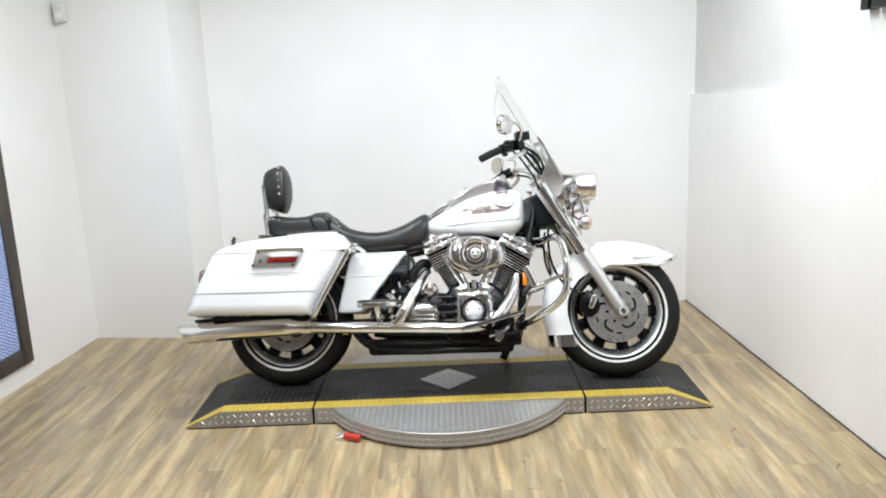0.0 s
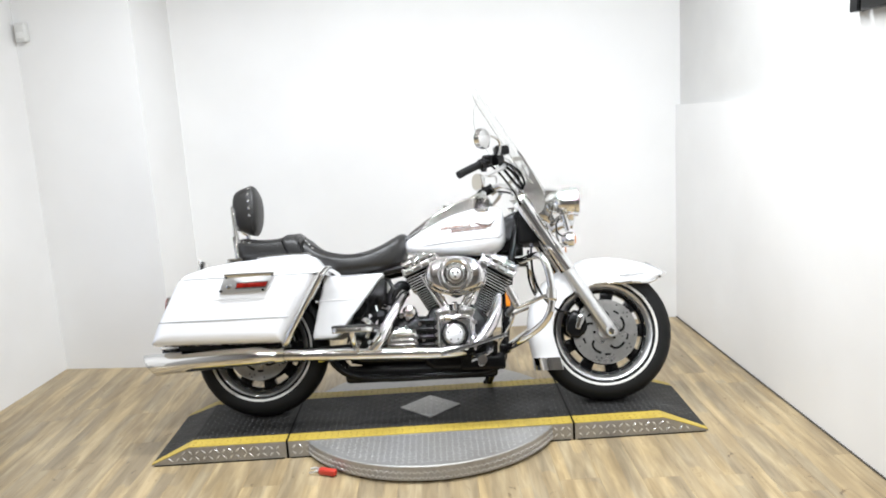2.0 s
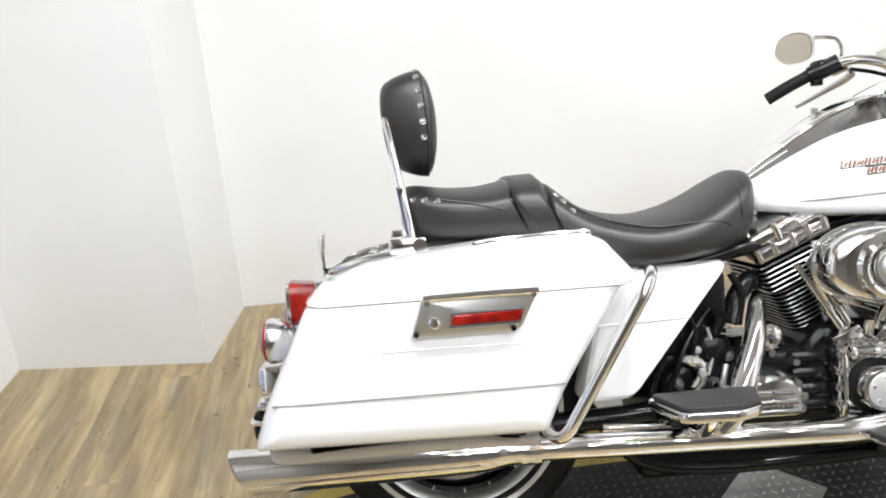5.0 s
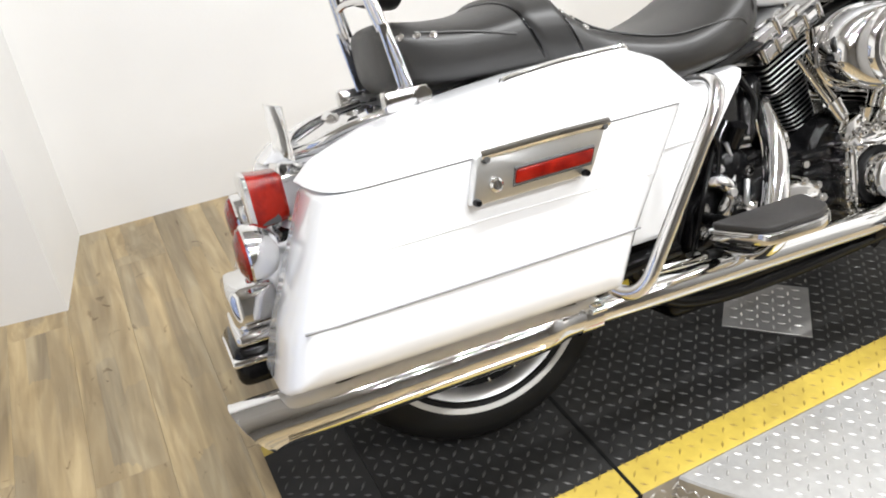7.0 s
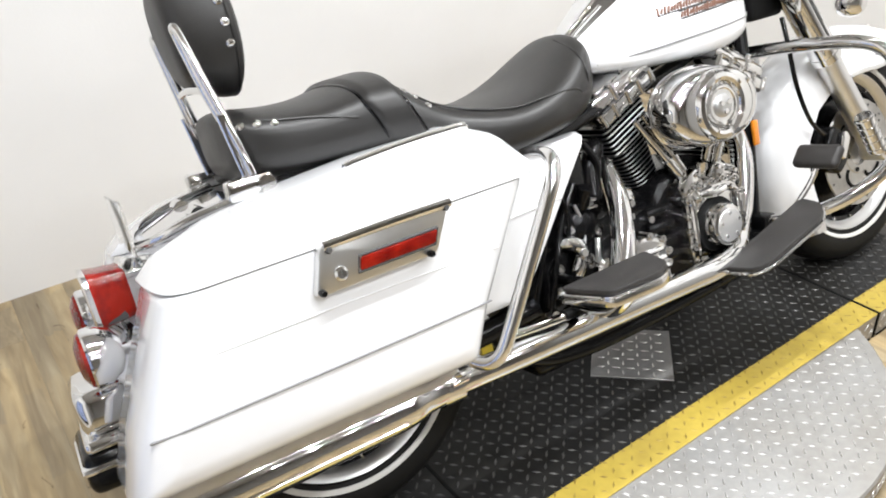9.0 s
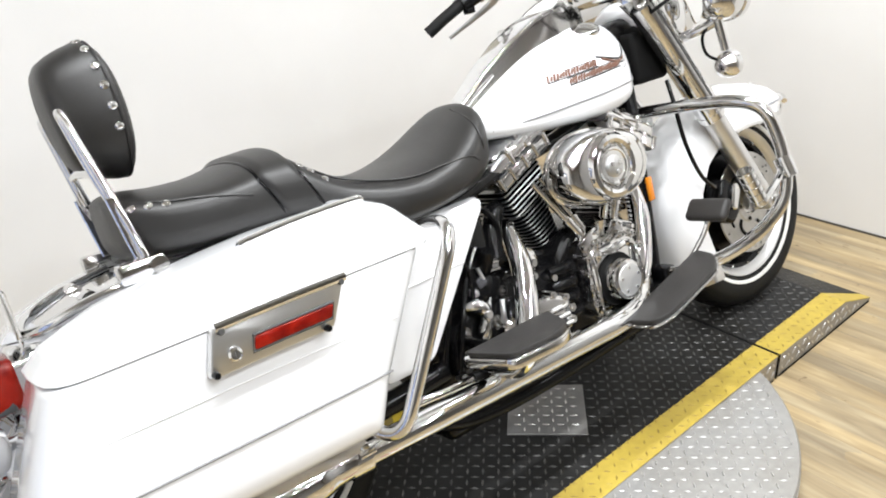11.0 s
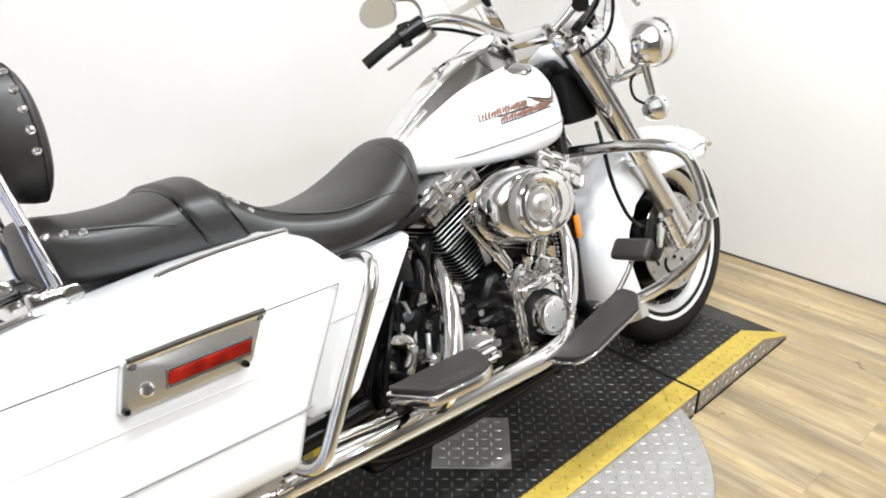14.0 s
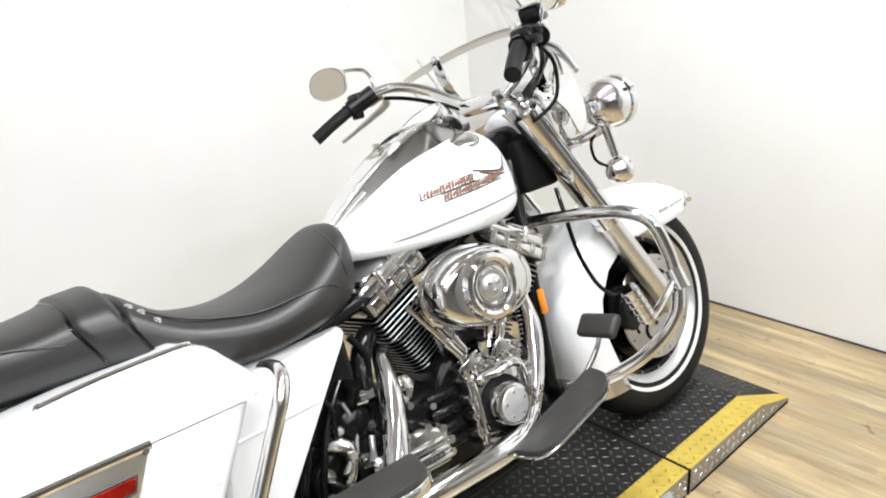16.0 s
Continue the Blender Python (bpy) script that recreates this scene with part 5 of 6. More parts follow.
pd.transform(pose(0.372, -0.262, 0.402) @ Matrix.Rotation(radians(42), 4, "Y"))
pedal = part("brake_pedal", pd, "pad", bike, "black rubber brake pedal")
part("pedal_arm", tube([(0.388, -0.25, 0.39), (0.37, -0.24, 0.345), (0.325, -0.21, 0.28), (0.27, -0.18, 0.228), (0.2, -0.16, 0.2)], 0.0062, 10), "chrome", pedal, "bent chrome pedal arm")
part("pedal_boss", lathe([(0, -0.19), (0.02, -0.19), (0.024, -0.18), (0.024, -0.15), (0, -0.15)], pose(0.245, 0, 0.203), 24), "chrome", pedal)
rod_line = [(-0.45, -0.16, 0.27), (-0.36, -0.168, 0.266), (-0.286, -0.171, 0.262), (-0.2, -0.176, 0.262)]
link = part("brake_rod", tube(rod_line, 0.0095, 12), "chrome", bike, "chrome brake rod beside the exhaust")
part("rod_sleeve", tube([(-0.31, -0.1705, 0.2632), (-0.29, -0.171, 0.2623), (-0.268, -0.172, 0.262)], 0.0135, 14), "rubber", link, "black rubber sleeve")
part("side_stand", tube([(0.3, 0.11, 0.17), (0.29, 0.2, 0.125), (0.275, 0.27, 0.085)], 0.013, 12), "black", bike, "black side stand")
part("centre_bracket", tube([(0.27, -0.05, 0.16), (0.262, -0.06, 0.12), (0.25, -0.05, 0.1)], 0.009, 10), "black", bike)

for s in (-1, 1):
    flip = (lambda b: b) if s < 0 else mirrored
    eg = part("engine_guard", flip(tube([(0.43, -0.02, 0.632), (0.455, -0.07, 0.634), (0.482, -0.2, 0.632), (0.503, -0.3, 0.622), (0.522, -0.345, 0.59), (0.536, -0.36, 0.52), (0.54, -0.362, 0.45), (0.528, -0.355, 0.385), (0.495, -0.33, 0.335), (0.44, -0.29, 0.295), (0.385, -0.22, 0.262), (0.35, -0.13, 0.245)], 0.0155, 16)), "chrome", bike, "chrome engine guard")
    part("guard_foot", flip(box(0.325, 0.37, -0.14, -0.09, 0.225, 0.265, 0.008)), "black", eg)
    part("guard_peg", flip(tube([(0.53, -0.365, 0.455), (0.47, -0.378, 0.434), (0.402, -0.385, 0.41), (0.39, -0.385, 0.418), (0.375, -0.38, 0.462), (0.367, -0.378, 0.485)], 0.0085, 10)), "chrome", eg, "chrome highway peg")
    peg = part("peg_rubber", flip(rod((0.398, -0.382, 0.412), (0.362, -0.38, 0.492), 0.0175, 18)), "chrome", eg, "chrome folding foot peg")
    for q in (0.08, 0.3, 0.5, 0.7, 0.92):
        c = Vector((0.398, -0.382, 0.412)).lerp(Vector((0.362, -0.38, 0.492)), q)
        part("peg_ring", flip(lathe([(0.017, -0.003), (0.0195, -0.002), (0.0195, 0.002), (0.017, 0.003)], along(c, c + Vector((-0.036, 0.002, 0.08))), 18, True)), "chrome", peg)
    part("peg_clamp", flip(rod((0.536, -0.375, 0.43), (0.54, -0.358, 0.475), 0.021)), "chrome", eg)
part("guard_mount", box(0.395, 0.47, -0.03, 0.03, 0.61, 0.65, 0.006), "black", bike)
part("frame_reflector", box(0.361, 0.381, -0.11, -0.103, 0.428, 0.488, 0.003), "amber", bike, "amber side reflector")
part("frame_reflector", box(0.361, 0.381, 0.103, 0.11, 0.428, 0.488, 0.003), "amber", bike, "amber side reflector")
part("horn_bracket", box(0.345, 0.39, -0.074, 0.074, 0.41, 0.5, 0.008), "black", bike, "black cooler bracket")

# ---- fuel tank ----
TANK = [(-0.083, 0.722, 0.03, 0.02, 0.018), (-0.07, 0.72, 0.07, 0.036, 0.026), (-0.03, 0.715, 0.105, 0.064, 0.027), (0.04, 0.712, 0.135, 0.105, 0.036), (0.12, 0.716, 0.156, 0.138, 0.046), (0.2, 0.72, 0.166, 0.158, 0.055), (0.27, 0.724, 0.165, 0.168, 0.06),
        (0.32, 0.73, 0.156, 0.162, 0.06), (0.35, 0.738, 0.138, 0.146, 0.054), (0.368, 0.75, 0.11, 0.12, 0.05), (0.379, 0.765, 0.07, 0.08, 0.045)]
tank_rings = [super_ring(x, 0, cz, ry, up, dn, 2.25, 48, 3.2) for x, cz, ry, up, dn in TANK]
smooth_rings = []
for k in range(48):
    smooth_rings.append(spline([r[k] for r in tank_rings], 4))
tank = part("fuel_tank", loft([[smooth_rings[k][i] for k in range(48)] for i in range(len(smooth_rings[0]))]), "white", bike, "white teardrop fuel tank", angle=1.2)


def on_tank(x, z):
    """The tank's side surface at (x, z): y of the outer skin on the camera's side."""
    a = max(q for q in range(len(TANK) - 1) if TANK[q][0] <= x)
    t = (x - TANK[a][0]) / (TANK[a + 1][0] - TANK[a][0])
    cz, ry, up, dn = (TANK[a][i] + t * (TANK[a + 1][i] - TANK[a][i]) for i in (1, 2, 3, 4))
    h, e = (up, 2.25) if z >= cz else (dn, 3.2)
    return -ry * max(0.0, 1 - min(1, abs(z - cz) / h) ** e) ** (1 / e)


def decal(pts, r, mat, name, label=""):
    line = [(x, on_tank(x, z) - (up[0] if up else 0.0014), z) for x, z, *up in pts]
    return part(name, tube(line, r, 6, 3), mat, tank, label)


decal([(-0.05, 0.709), (0.04, 0.713), (0.13, 0.718), (0.22, 0.722), (0.3, 0.727), (0.345, 0.731), (0.36, 0.745)], 0.0021, "line", "pinstripe", "fine grey pinstripe")
for row, (xa, xb, za, zb) in enumerate(((0.094, 0.222, 0.782, 0.790), (0.140, 0.292, 0.767, 0.777))):
    n = 18 if row == 0 else 21
    for i in range(n):
        x, z = xa + (xb - xa) * i / (n - 1), za + (zb - za) * i / (n - 1)
        hgt = (0.0082, 0.005, 0.0064, 0.0048, 0.006, 0.004, 0.007)[(i * 3 + row) % 7]
        decal([(x - 0.003, z - hgt * 0.8), (x + 0.0035, z + hgt)], 0.0029, "orange_line", "emblem_stroke")
    for dz, r in ((-0.0075, 0.0017), (0.0078, 0.0012)):
        decal([(xa - 0.005, za + dz), ((xa + xb) / 2, (za + zb) / 2 + dz), (xb + 0.003, zb + dz)], r, "gap", "emblem_underline")
decal([(0.232, 0.803), (0.255, 0.797), (0.282, 0.790), (0.305, 0.788), (0.322, 0.797), (0.334, 0.814)], 0.0024, "gap", "emblem_wing", "dark wing emblem")
decal([(0.246, 0.796), (0.27, 0.787), (0.296, 0.781), (0.318, 0.788)], 0.0026, "orange_line", "emblem_wing", "copper wing emblem")
decal([(0.262, 0.790), (0.29, 0.779), (0.312, 0.778)], 0.002, "gap", "emblem_wing", "dark wing emblem")
decal(arc_points(0.306, 0.776, 0.012, 0, 340, 16), 0.0008, "line", "emblem_ring", "fine ring")
# console and dials on the tank
CONSOLE = ((-0.075, 0.757, 0.02), (-0.05, 0.776, 0.03), (0.02, 0.826, 0.036), (0.1, 0.872, 0.044), (0.17, 0.902, 0.052), (0.215, 0.915, 0.058), (0.28, 0.918, 0.06), (0.315, 0.908, 0.05), (0.33, 0.89, 0.03))
con = part("console", loft([super_ring(x, 0, z, w, 0.018, 0.06, 7, 40) for x, z, w in CONSOLE]), "chrome", tank, "long chrome tank console", angle=0.5)
# side strips whose dark reflection is put into their colour
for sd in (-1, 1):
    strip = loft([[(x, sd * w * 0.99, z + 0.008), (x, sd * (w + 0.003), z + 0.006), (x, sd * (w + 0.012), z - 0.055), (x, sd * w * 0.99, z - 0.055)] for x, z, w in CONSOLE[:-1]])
    part("console_side", strip, "dark_reflection_chrome", con, "chrome console side coloured dark for its reflection", angle=0.5)
dial_m = along((0.25, 0, 0.922), (0.21, 0, 1.0))
spd = part("speedometer", lathe([(0.062, -0.015), (0.064, 0.01), (0.061, 0.019), (0.055, 0.0205), (0.052, 0.017), (0, 0.017)], dial_m, 44), "chrome", con, "chrome speedometer bezel")
part("dial_face", lathe([(0.051, 0.0172), (0.051, 0.0182), (0, 0.0182)], dial_m, 40), "off_white", spd, "pale dial")
part("ignition_switch", lathe([(0.017, -0.01), (0.018, 0.012), (0.013, 0.016), (0, 0.016)], along((0.12, 0, 0.885), (0.09, 0, 0.94)), 24), "chrome", con, "chrome ignition switch")
part("switch_key", box(0.10, 0.118, -0.003, 0.003, 0.9, 0.912, 0.001, 1), "chrome", con)
for s in (-1, 1):
    cap = part("fuel_cap", lathe([(0.033, -0.02), (0.035, 0.001), (0.031, 0.005), (0.018, 0.0075), (0, 0.008)], along((0.278, s * 0.092, 0.868), (0.265, s * 0.135, 0.96)), 36), "chrome", tank, "round chrome fuel cap")
part("tank_strap", tube([(-0.085, -0.035, 0.752), (-0.06, -0.036, 0.774), (0.02, -0.045, 0.822)], 0.004, 8), "chrome", tank)

# ---- seat ----
SEAT = [(-0.838, 0.778, 0.05, 0.014, 0.053), (-0.828, 0.765, 0.11, 0.034, 0.073), (-0.80, 0.755, 0.14, 0.047, 0.078), (-0.74, 0.745, 0.158, 0.048, 0.071), (-0.67, 0.741, 0.165, 0.05, 0.069), (-0.6, 0.744, 0.17, 0.057, 0.079), (-0.55, 0.738, 0.172, 0.065, 0.088), (-0.51, 0.712, 0.152, 0.068, 0.087),
        (-0.45, 0.68, 0.162, 0.052, 0.07), (-0.38, 0.66, 0.183, 0.05, 0.062), (-0.31, 0.652, 0.187, 0.052, 0.055), (-0.24, 0.66, 0.182, 0.056, 0.058), (-0.18, 0.678, 0.168, 0.062, 0.07), (-0.13, 0.702, 0.148, 0.066, 0.082), (-0.095, 0.722, 0.122, 0.064, 0.08), (-0.075, 0.735, 0.085, 0.05, 0.05)]


def cushion(rows):
    """A padded skin over rows of x, centre height, half width, height above and height below."""
    rings = [super_ring(x, 0, cz, ry, up, dn, 2.3, 48, 3.6) for x, cz, ry, up, dn in rows]
    cols = [spline([r[k] for r in rings], 4) for k in range(48)]
    return loft([[cols[k][i] for k in range(48)] for i in range(len(cols[0]))])


REAR_PAD = [r for r in SEAT if r[0] < -0.54] + [(-0.538, 0.735, 0.168, 0.058, 0.083), (-0.531, 0.728, 0.15, 0.036, 0.073)]
RIDER_PAD = [(-0.533, 0.716, 0.135, 0.03, 0.06), (-0.531, 0.718, 0.14, 0.06, 0.08), (-0.522, 0.716, 0.149, 0.071, 0.085)] + [r for r in SEAT if r[0] > -0.52]
seat = part("seat", cushion(RIDER_PAD), "leather", bike, "black leather rider seat", angle=1.2)
pillion = part("passenger_pad", cushion(REAR_PAD), "leather", seat, "black leather passenger pad", angle=1.2)


def seat_ring(x, grow=0.0):
    a = max(q for q in range(len(SEAT) - 1) if SEAT[q][0] <= x)
    t = (x - SEAT[a][0]) / (SEAT[a + 1][0] - SEAT[a][0])
    cz, ry, up, dn = (SEAT[a][i] + t * (SEAT[a + 1][i] - SEAT[a][i]) for i in (1, 2, 3, 4))
    return super_ring(x, 0, cz, ry + grow, up + grow, dn, 2.3, 48, 3.6)


strap_rings = []
for k in range(9):
    x = -0.612 + 0.07 * k / 8
    g = 0.006 if 0 < k < 8 else -0.002
    strap_rings.append([(px + 0.055 * min(1, max(0, (0.76 - pz) / 0.12)), py, pz) for px, py, pz in seat_ring(x, g + 0.002)])
for ring in (strap_rings[0], strap_rings[-1]):
    part("strap_seam", tube([ring[k] for k in range(-5, 30)], 0.0032, 8, 1), "gloss_black", seat, "dark seam beside the strap")
part("seat_strap", loft(strap_rings), "leather", seat, "leather passenger strap", angle=1.0)
def seat_line(pts, r, name, mat="leather"):
    out = []
    for x, f in pts:
        ring = seat_ring(x, 0.0012)
        side = [p for p in ring if p[1] < 0.001]
        side.sort(key=lambda p: p[2])
        u = f * (len(side) - 1)
        i = min(int(u), len(side) - 2)
        a, b = Vector(side[i]), Vector(side[i + 1])
        out.append(a.lerp(b, u - i))
    return part(name, tube(out, r, 8, 4), mat, seat)


seat_line([(-0.5, 0.72), (-0.46, 0.74), (-0.4, 0.72), (-0.32, 0.68), (-0.24, 0.64), (-0.17, 0.5), (-0.135, 0.3)], 0.0022, "seat_piping")
seat_line([(-0.11, 0.92), (-0.125, 0.7), (-0.13, 0.5), (-0.12, 0.25)], 0.0022, "seat_piping")
seat_line([(-0.82, 0.7), (-0.77, 0.64), (-0.7, 0.6), (-0.63, 0.5)], 0.0022, "seat_piping")


def studs(where, parent, name="stud"):
    for p, n in where:
        b = lathe([(0.0072, -0.002), (0.0072, 0.0008), (0.005, 0.003), (0, 0.004)], along(p, Vector(p) + Vector(n)), 16)
        part(name, b, "chrome", parent, "chrome stud")


for cover, spots in ((seat, ((-0.514, 0.762), (-0.5, 0.748), (-0.483, 0.728))), (pillion, ((-0.826, 0.773), (-0.812, 0.774), (-0.788, 0.772), (-0.762, 0.768)))):
    skin = BVHTree.FromPolygons([v.co for v in cover.data.vertices], [p.vertices for p in cover.data.polygons])
    for s in (-1, 1):
        lst = []
        for x, z in spots:
            hit, nrm, _, _ = skin.ray_cast(Vector((x, s * 0.4, z)), Vector((0, -s, 0)))
            if hit:
                nrm = nrm if nrm.y * s > 0 else -nrm
                lst.append((hit, nrm))
        studs(lst, seat)

# ---- passenger backrest ----
def pad_ring(f, k_w, cz=0.935, e=2.8, n=44):
    """A ring of the pad: f from 0 at its back to 1 at its front, k_w its share of the full size."""
    out = []
    for k in range(n):
        a = 2 * math.pi * k / n
        c, q = math.cos(a), math.sin(a)
        z = 0.116 * k_w * math.copysign(abs(q) ** (2 / e), q)
        ww = 0.094 * k_w * (1.0 - 0.14 * max(0, -z / 0.116))
        out.append((-0.866 + 0.06 + 0.112 * (f - 0.5) * (1.04 - 0.2 * (z / 0.116) ** 2 + 0.06 * z / 0.116) - 0.05 * z, ww * math.copysign(abs(c) ** (2 / e), c), cz + z))
    return out


back = part("backrest", loft([pad_ring(f, w) for f, w in ((0, 0.5), (0.03, 0.69), (0.1, 0.79), (0.25, 0.87), (0.45, 0.935), (0.65, 0.98), (0.76, 0.988), (0.80, 0.975), (0.825, 0.945), (0.85, 0.955), (0.91, 0.89), (0.96, 0.76), (1.0, 0.46))]), "leather", bike, "black leather backrest pad", angle=1.2)
part("pad_piping", tube(pad_ring(0.82, 0.972), 0.0028, 8, 1, True), "leather", back)
# studs at even steps over the top of the pad
ringp = [Vector(p) for p in pad_ring(0.735, 0.99, n=176)]
lst, run, prev = [], 0.0, None
for p in ringp[-12:] + ringp[:101]:
    run += (p - prev).length if prev is not None else 0.0
    if prev is None or run >= 0.0315:
        lst.append((p, Vector((-0.02, p.y, (p.z - 0.935) * 0.8)).normalized()))
        run = 0.0
    prev = p
studs(lst, back)
for s in (-1, 1):
    bar_ = part("backrest_bar", tube([(-0.815, s * 0.142, 0.685), (-0.823, s * 0.135, 0.74), (-0.838, s * 0.116, 0.83), (-0.852, s * 0.1, 0.915), (-0.856, s * 0.093, 0.938), (-0.857, s * 0.083, 0.94), (-0.852, s * 0.078, 0.915), (-0.84, s * 0.086, 0.84), (-0.83, s * 0.096, 0.79)], 0.0075, 12), "chrome", bike, "chrome backrest upright")
    part("upright_web", plate([(-0.845, 0.80), (-0.83, 0.80), (-0.818, 0.70), (-0.8, 0.69), (-0.83, 0.69)], -0.004, 0.004, 0.002, 1), "chrome", bar_).matrix_basis = pose(0, s * 0.128, 0)
    dock = part("docking_bracket", box(-0.868, -0.79, s * 0.142 - 0.014, s * 0.142 + 0.014, 0.664, 0.7, 0.008, 2), "chrome", bike, "chrome docking bracket")
    part("docking_point", rod((-0.805, s * 0.165, 0.682), (-0.805, s * 0.12, 0.682), 0.014), "chrome", dock)
    part("docking_point", rod((-0.905, s * 0.09, 0.655), (-0.905, s * 0.05, 0.655), 0.014), "chrome", dock)
part("backrest_crossbar", tube([(-0.84, -0.086, 0.84), (-0.846, 0, 0.845), (-0.84, 0.086, 0.84)], 0.007, 10), "chrome", bike, "chrome cross bar")
part("fender_rail", tube([(-0.83, -0.13, 0.668), (-0.92, -0.115, 0.656), (-0.985, -0.085, 0.636), (-1.005, 0.0, 0.628), (-0.985, 0.085, 0.636), (-0.92, 0.115, 0.656), (-0.83, 0.13, 0.668)], 0.0085, 12), "chrome", bike, "chrome rail over the fender")
part("fender_plate", loft([super_ring(x, 0, z, w, 0.006, 0.01, 4, 24) for x, z, w in ((-0.84, 0.664, 0.08), (-0.92, 0.65, 0.075), (-0.985, 0.628, 0.06))]), "chrome", bike, "chrome fender plate")
part("plate_holder", box(-1.016, -1.0125, -0.09, 0.09, 0.62, 0.708, 0.0012), "clear", bike, "clear blank plate cover")

# ---- fork, lamps, windshield and bars ----
for s in (-1, 1):
    y = s * 0.118
    top, mid, low = Vector((0.452, y, 0.892)), Vector((0.622, y, 0.605)), Vector((0.806, y * 0.97, 0.298))
    fk = part("fork_leg", rod(mid, low, 0.0295, 24), "satin", bike, "satin lower fork leg")
    part("fork_cover", rod(top, mid + (low - mid) * 0.06, 0.035, 28), "chrome", fk, "chrome fork cover")
    part("fork_collar", rod(mid + (low - mid) * 0.05, mid + (low - mid) * 0.1, 0.0365, 28), "chrome", fk)
    part("axle_boss", lathe([(0, y - 0.028), (0.022, y - 0.028), (0.027, y - 0.02), (0.027, y + 0.03), (0, y + 0.03)], pose(0.806, 0, 0.298), 28), "satin", fk)
    part("axle_cap", lathe([(0, s * 0.154), (0.01, s * 0.154), (0.0145, s * 0.149), (0.0145, s * 0.14), (0, s * 0.14)], pose(0.806, 0, 0.298), 18), "chrome", fk)
    # dark stripe laid on as the dark reflection along the chrome cover
    part("fork_reflection", box(-0.0035, 0.0035, -0.0365, -0.034, -0.15, 0.15, 0.001, 1), "gap", fk).matrix_basis = Matrix.Translation((top + mid) / 2) @ Matrix.Rotation(-math.atan2(0.17, 0.287), 4, "Y")
    # brake caliper behind the leg
    flip = (lambda b: b) if s < 0 else mirrored
    cal = part("brake_caliper", flip(plate(rounded([(0.618, 0.300), (0.665, 0.268), (0.712, 0.31), (0.702, 0.372), (0.655, 0.405), (0.62, 0.36)], 0.02), -0.112, -0.06, 0.01, 3)), "black", bike, "black brake caliper")
    part("caliper_cover", flip(plate(rounded([(0.652, 0.318), (0.672, 0.308), (0.70, 0.36), (0.69, 0.382), (0.672, 0.378)], 0.012), -0.124, -0.11, 0.005, 3)), "chrome", cal, "chrome caliper cover")
    part("brake_hose", flip(tube([(0.49, -0.12, 0.70), (0.482, -0.135, 0.64), (0.49, -0.14, 0.54), (0.53, -0.135, 0.45), (0.585, -0.125, 0.4), (0.64, -0.1, 0.385)], 0.0055, 10)), "black", bike, "black brake hose")
    # passing lamp and turn signal
    pm = pose(0.645, s * 0.19, 0.862) @ Matrix.Rotation(-math.pi / 2, 4, "Z")
    pl = part("passing_lamp", lathe([(0, -0.062), (0.022, -0.058), (0.043, -0.043), (0.056, -0.018), (0.059, 0.01), (0.059, 0.03), (0.063, 0.032), (0.063, 0.048), (0.057, 0.051), (0.054, 0.046), (0.0, 0.03)], pm, 40), "chrome", bike, "round chrome passing lamp")
    part("lamp_glass", lathe([(0.054, 0.046), (0.035, 0.054), (0, 0.058)], pm, 32), "lens", pl, "clear lamp glass")
    tm = pose(0.647, s * 0.185, 0.698) @ Matrix.Rotation(-math.pi / 2, 4, "Z")
    ts = part("turn_signal", lathe([(0, -0.034), (0.016, -0.031), (0.029, -0.018), (0.0345, 0.0), (0.0345, 0.016), (0.03, 0.02), (0.0, 0.014)], tm, 32), "chrome", bike, "chrome bullet turn signal")
    part("signal_lens", lathe([(0.03, 0.019), (0.02, 0.027), (0, 0.03)], tm, 28), "amber", ts, "amber signal lens")
    part("signal_stem", rod((0.645, s * 0.188, 0.735), (0.63, s * 0.19, 0.815), 0.012), "chrome", ts)
    part("signal_wire", tube([(0.63, s * 0.18, 0.71), (0.6, s * 0.165, 0.735), (0.6, s * 0.16, 0.775), (0.615, s * 0.17, 0.8)], 0.004, 8), "black", ts)
part("lamp_bracket", tube([(0.64, -0.19, 0.812), (0.612, -0.15, 0.795), (0.585, -0.08, 0.785), (0.58, 0, 0.783), (0.585, 0.08, 0.785), (0.612, 0.15, 0.795), (0.64, 0.19, 0.812)], 0.013, 12), "chrome", bike, "chrome lamp bracket")
nac = part("lamp_nacelle", loft([super_ring(x, 0, z, w, u, d, 2.6, 36) for x, z, w, u, d in ((0.43, 0.91, 0.09, 0.035, 0.04), (0.47, 0.9, 0.125, 0.055, 0.09), (0.53, 0.885, 0.135, 0.08, 0.13), (0.59, 0.873, 0.122, 0.088, 0.12), (0.635, 0.868, 0.1, 0.09, 0.1))]), "chrome", bike, "chrome headlamp nacelle", angle=0.9)
hm = pose(0.66, 0, 0.868) @ Matrix.Rotation(-math.pi / 2, 4, "Z")
hl = part("headlamp", lathe([(0.088, -0.04), (0.094, -0.01), (0.097, 0.012), (0.097, 0.026), (0.09, 0.031), (0.085, 0.024), (0, -0.01)], hm, 48), "chrome", nac, "round chrome headlamp")
part("headlamp_glass", lathe([(0.086, 0.026), (0.06, 0.038), (0, 0.045)], hm, 40), "lens", hl, "clear headlamp glass")
for s in (-1, 1):
    part("nacelle_side", plate([(0.40, 0.90), (0.5, 0.91), (0.575, 0.80), (0.545, 0.72), (0.5, 0.80)], s * 0.098 - 0.004, s * 0.098 + 0.004, 0.002, 1), "chrome", nac)


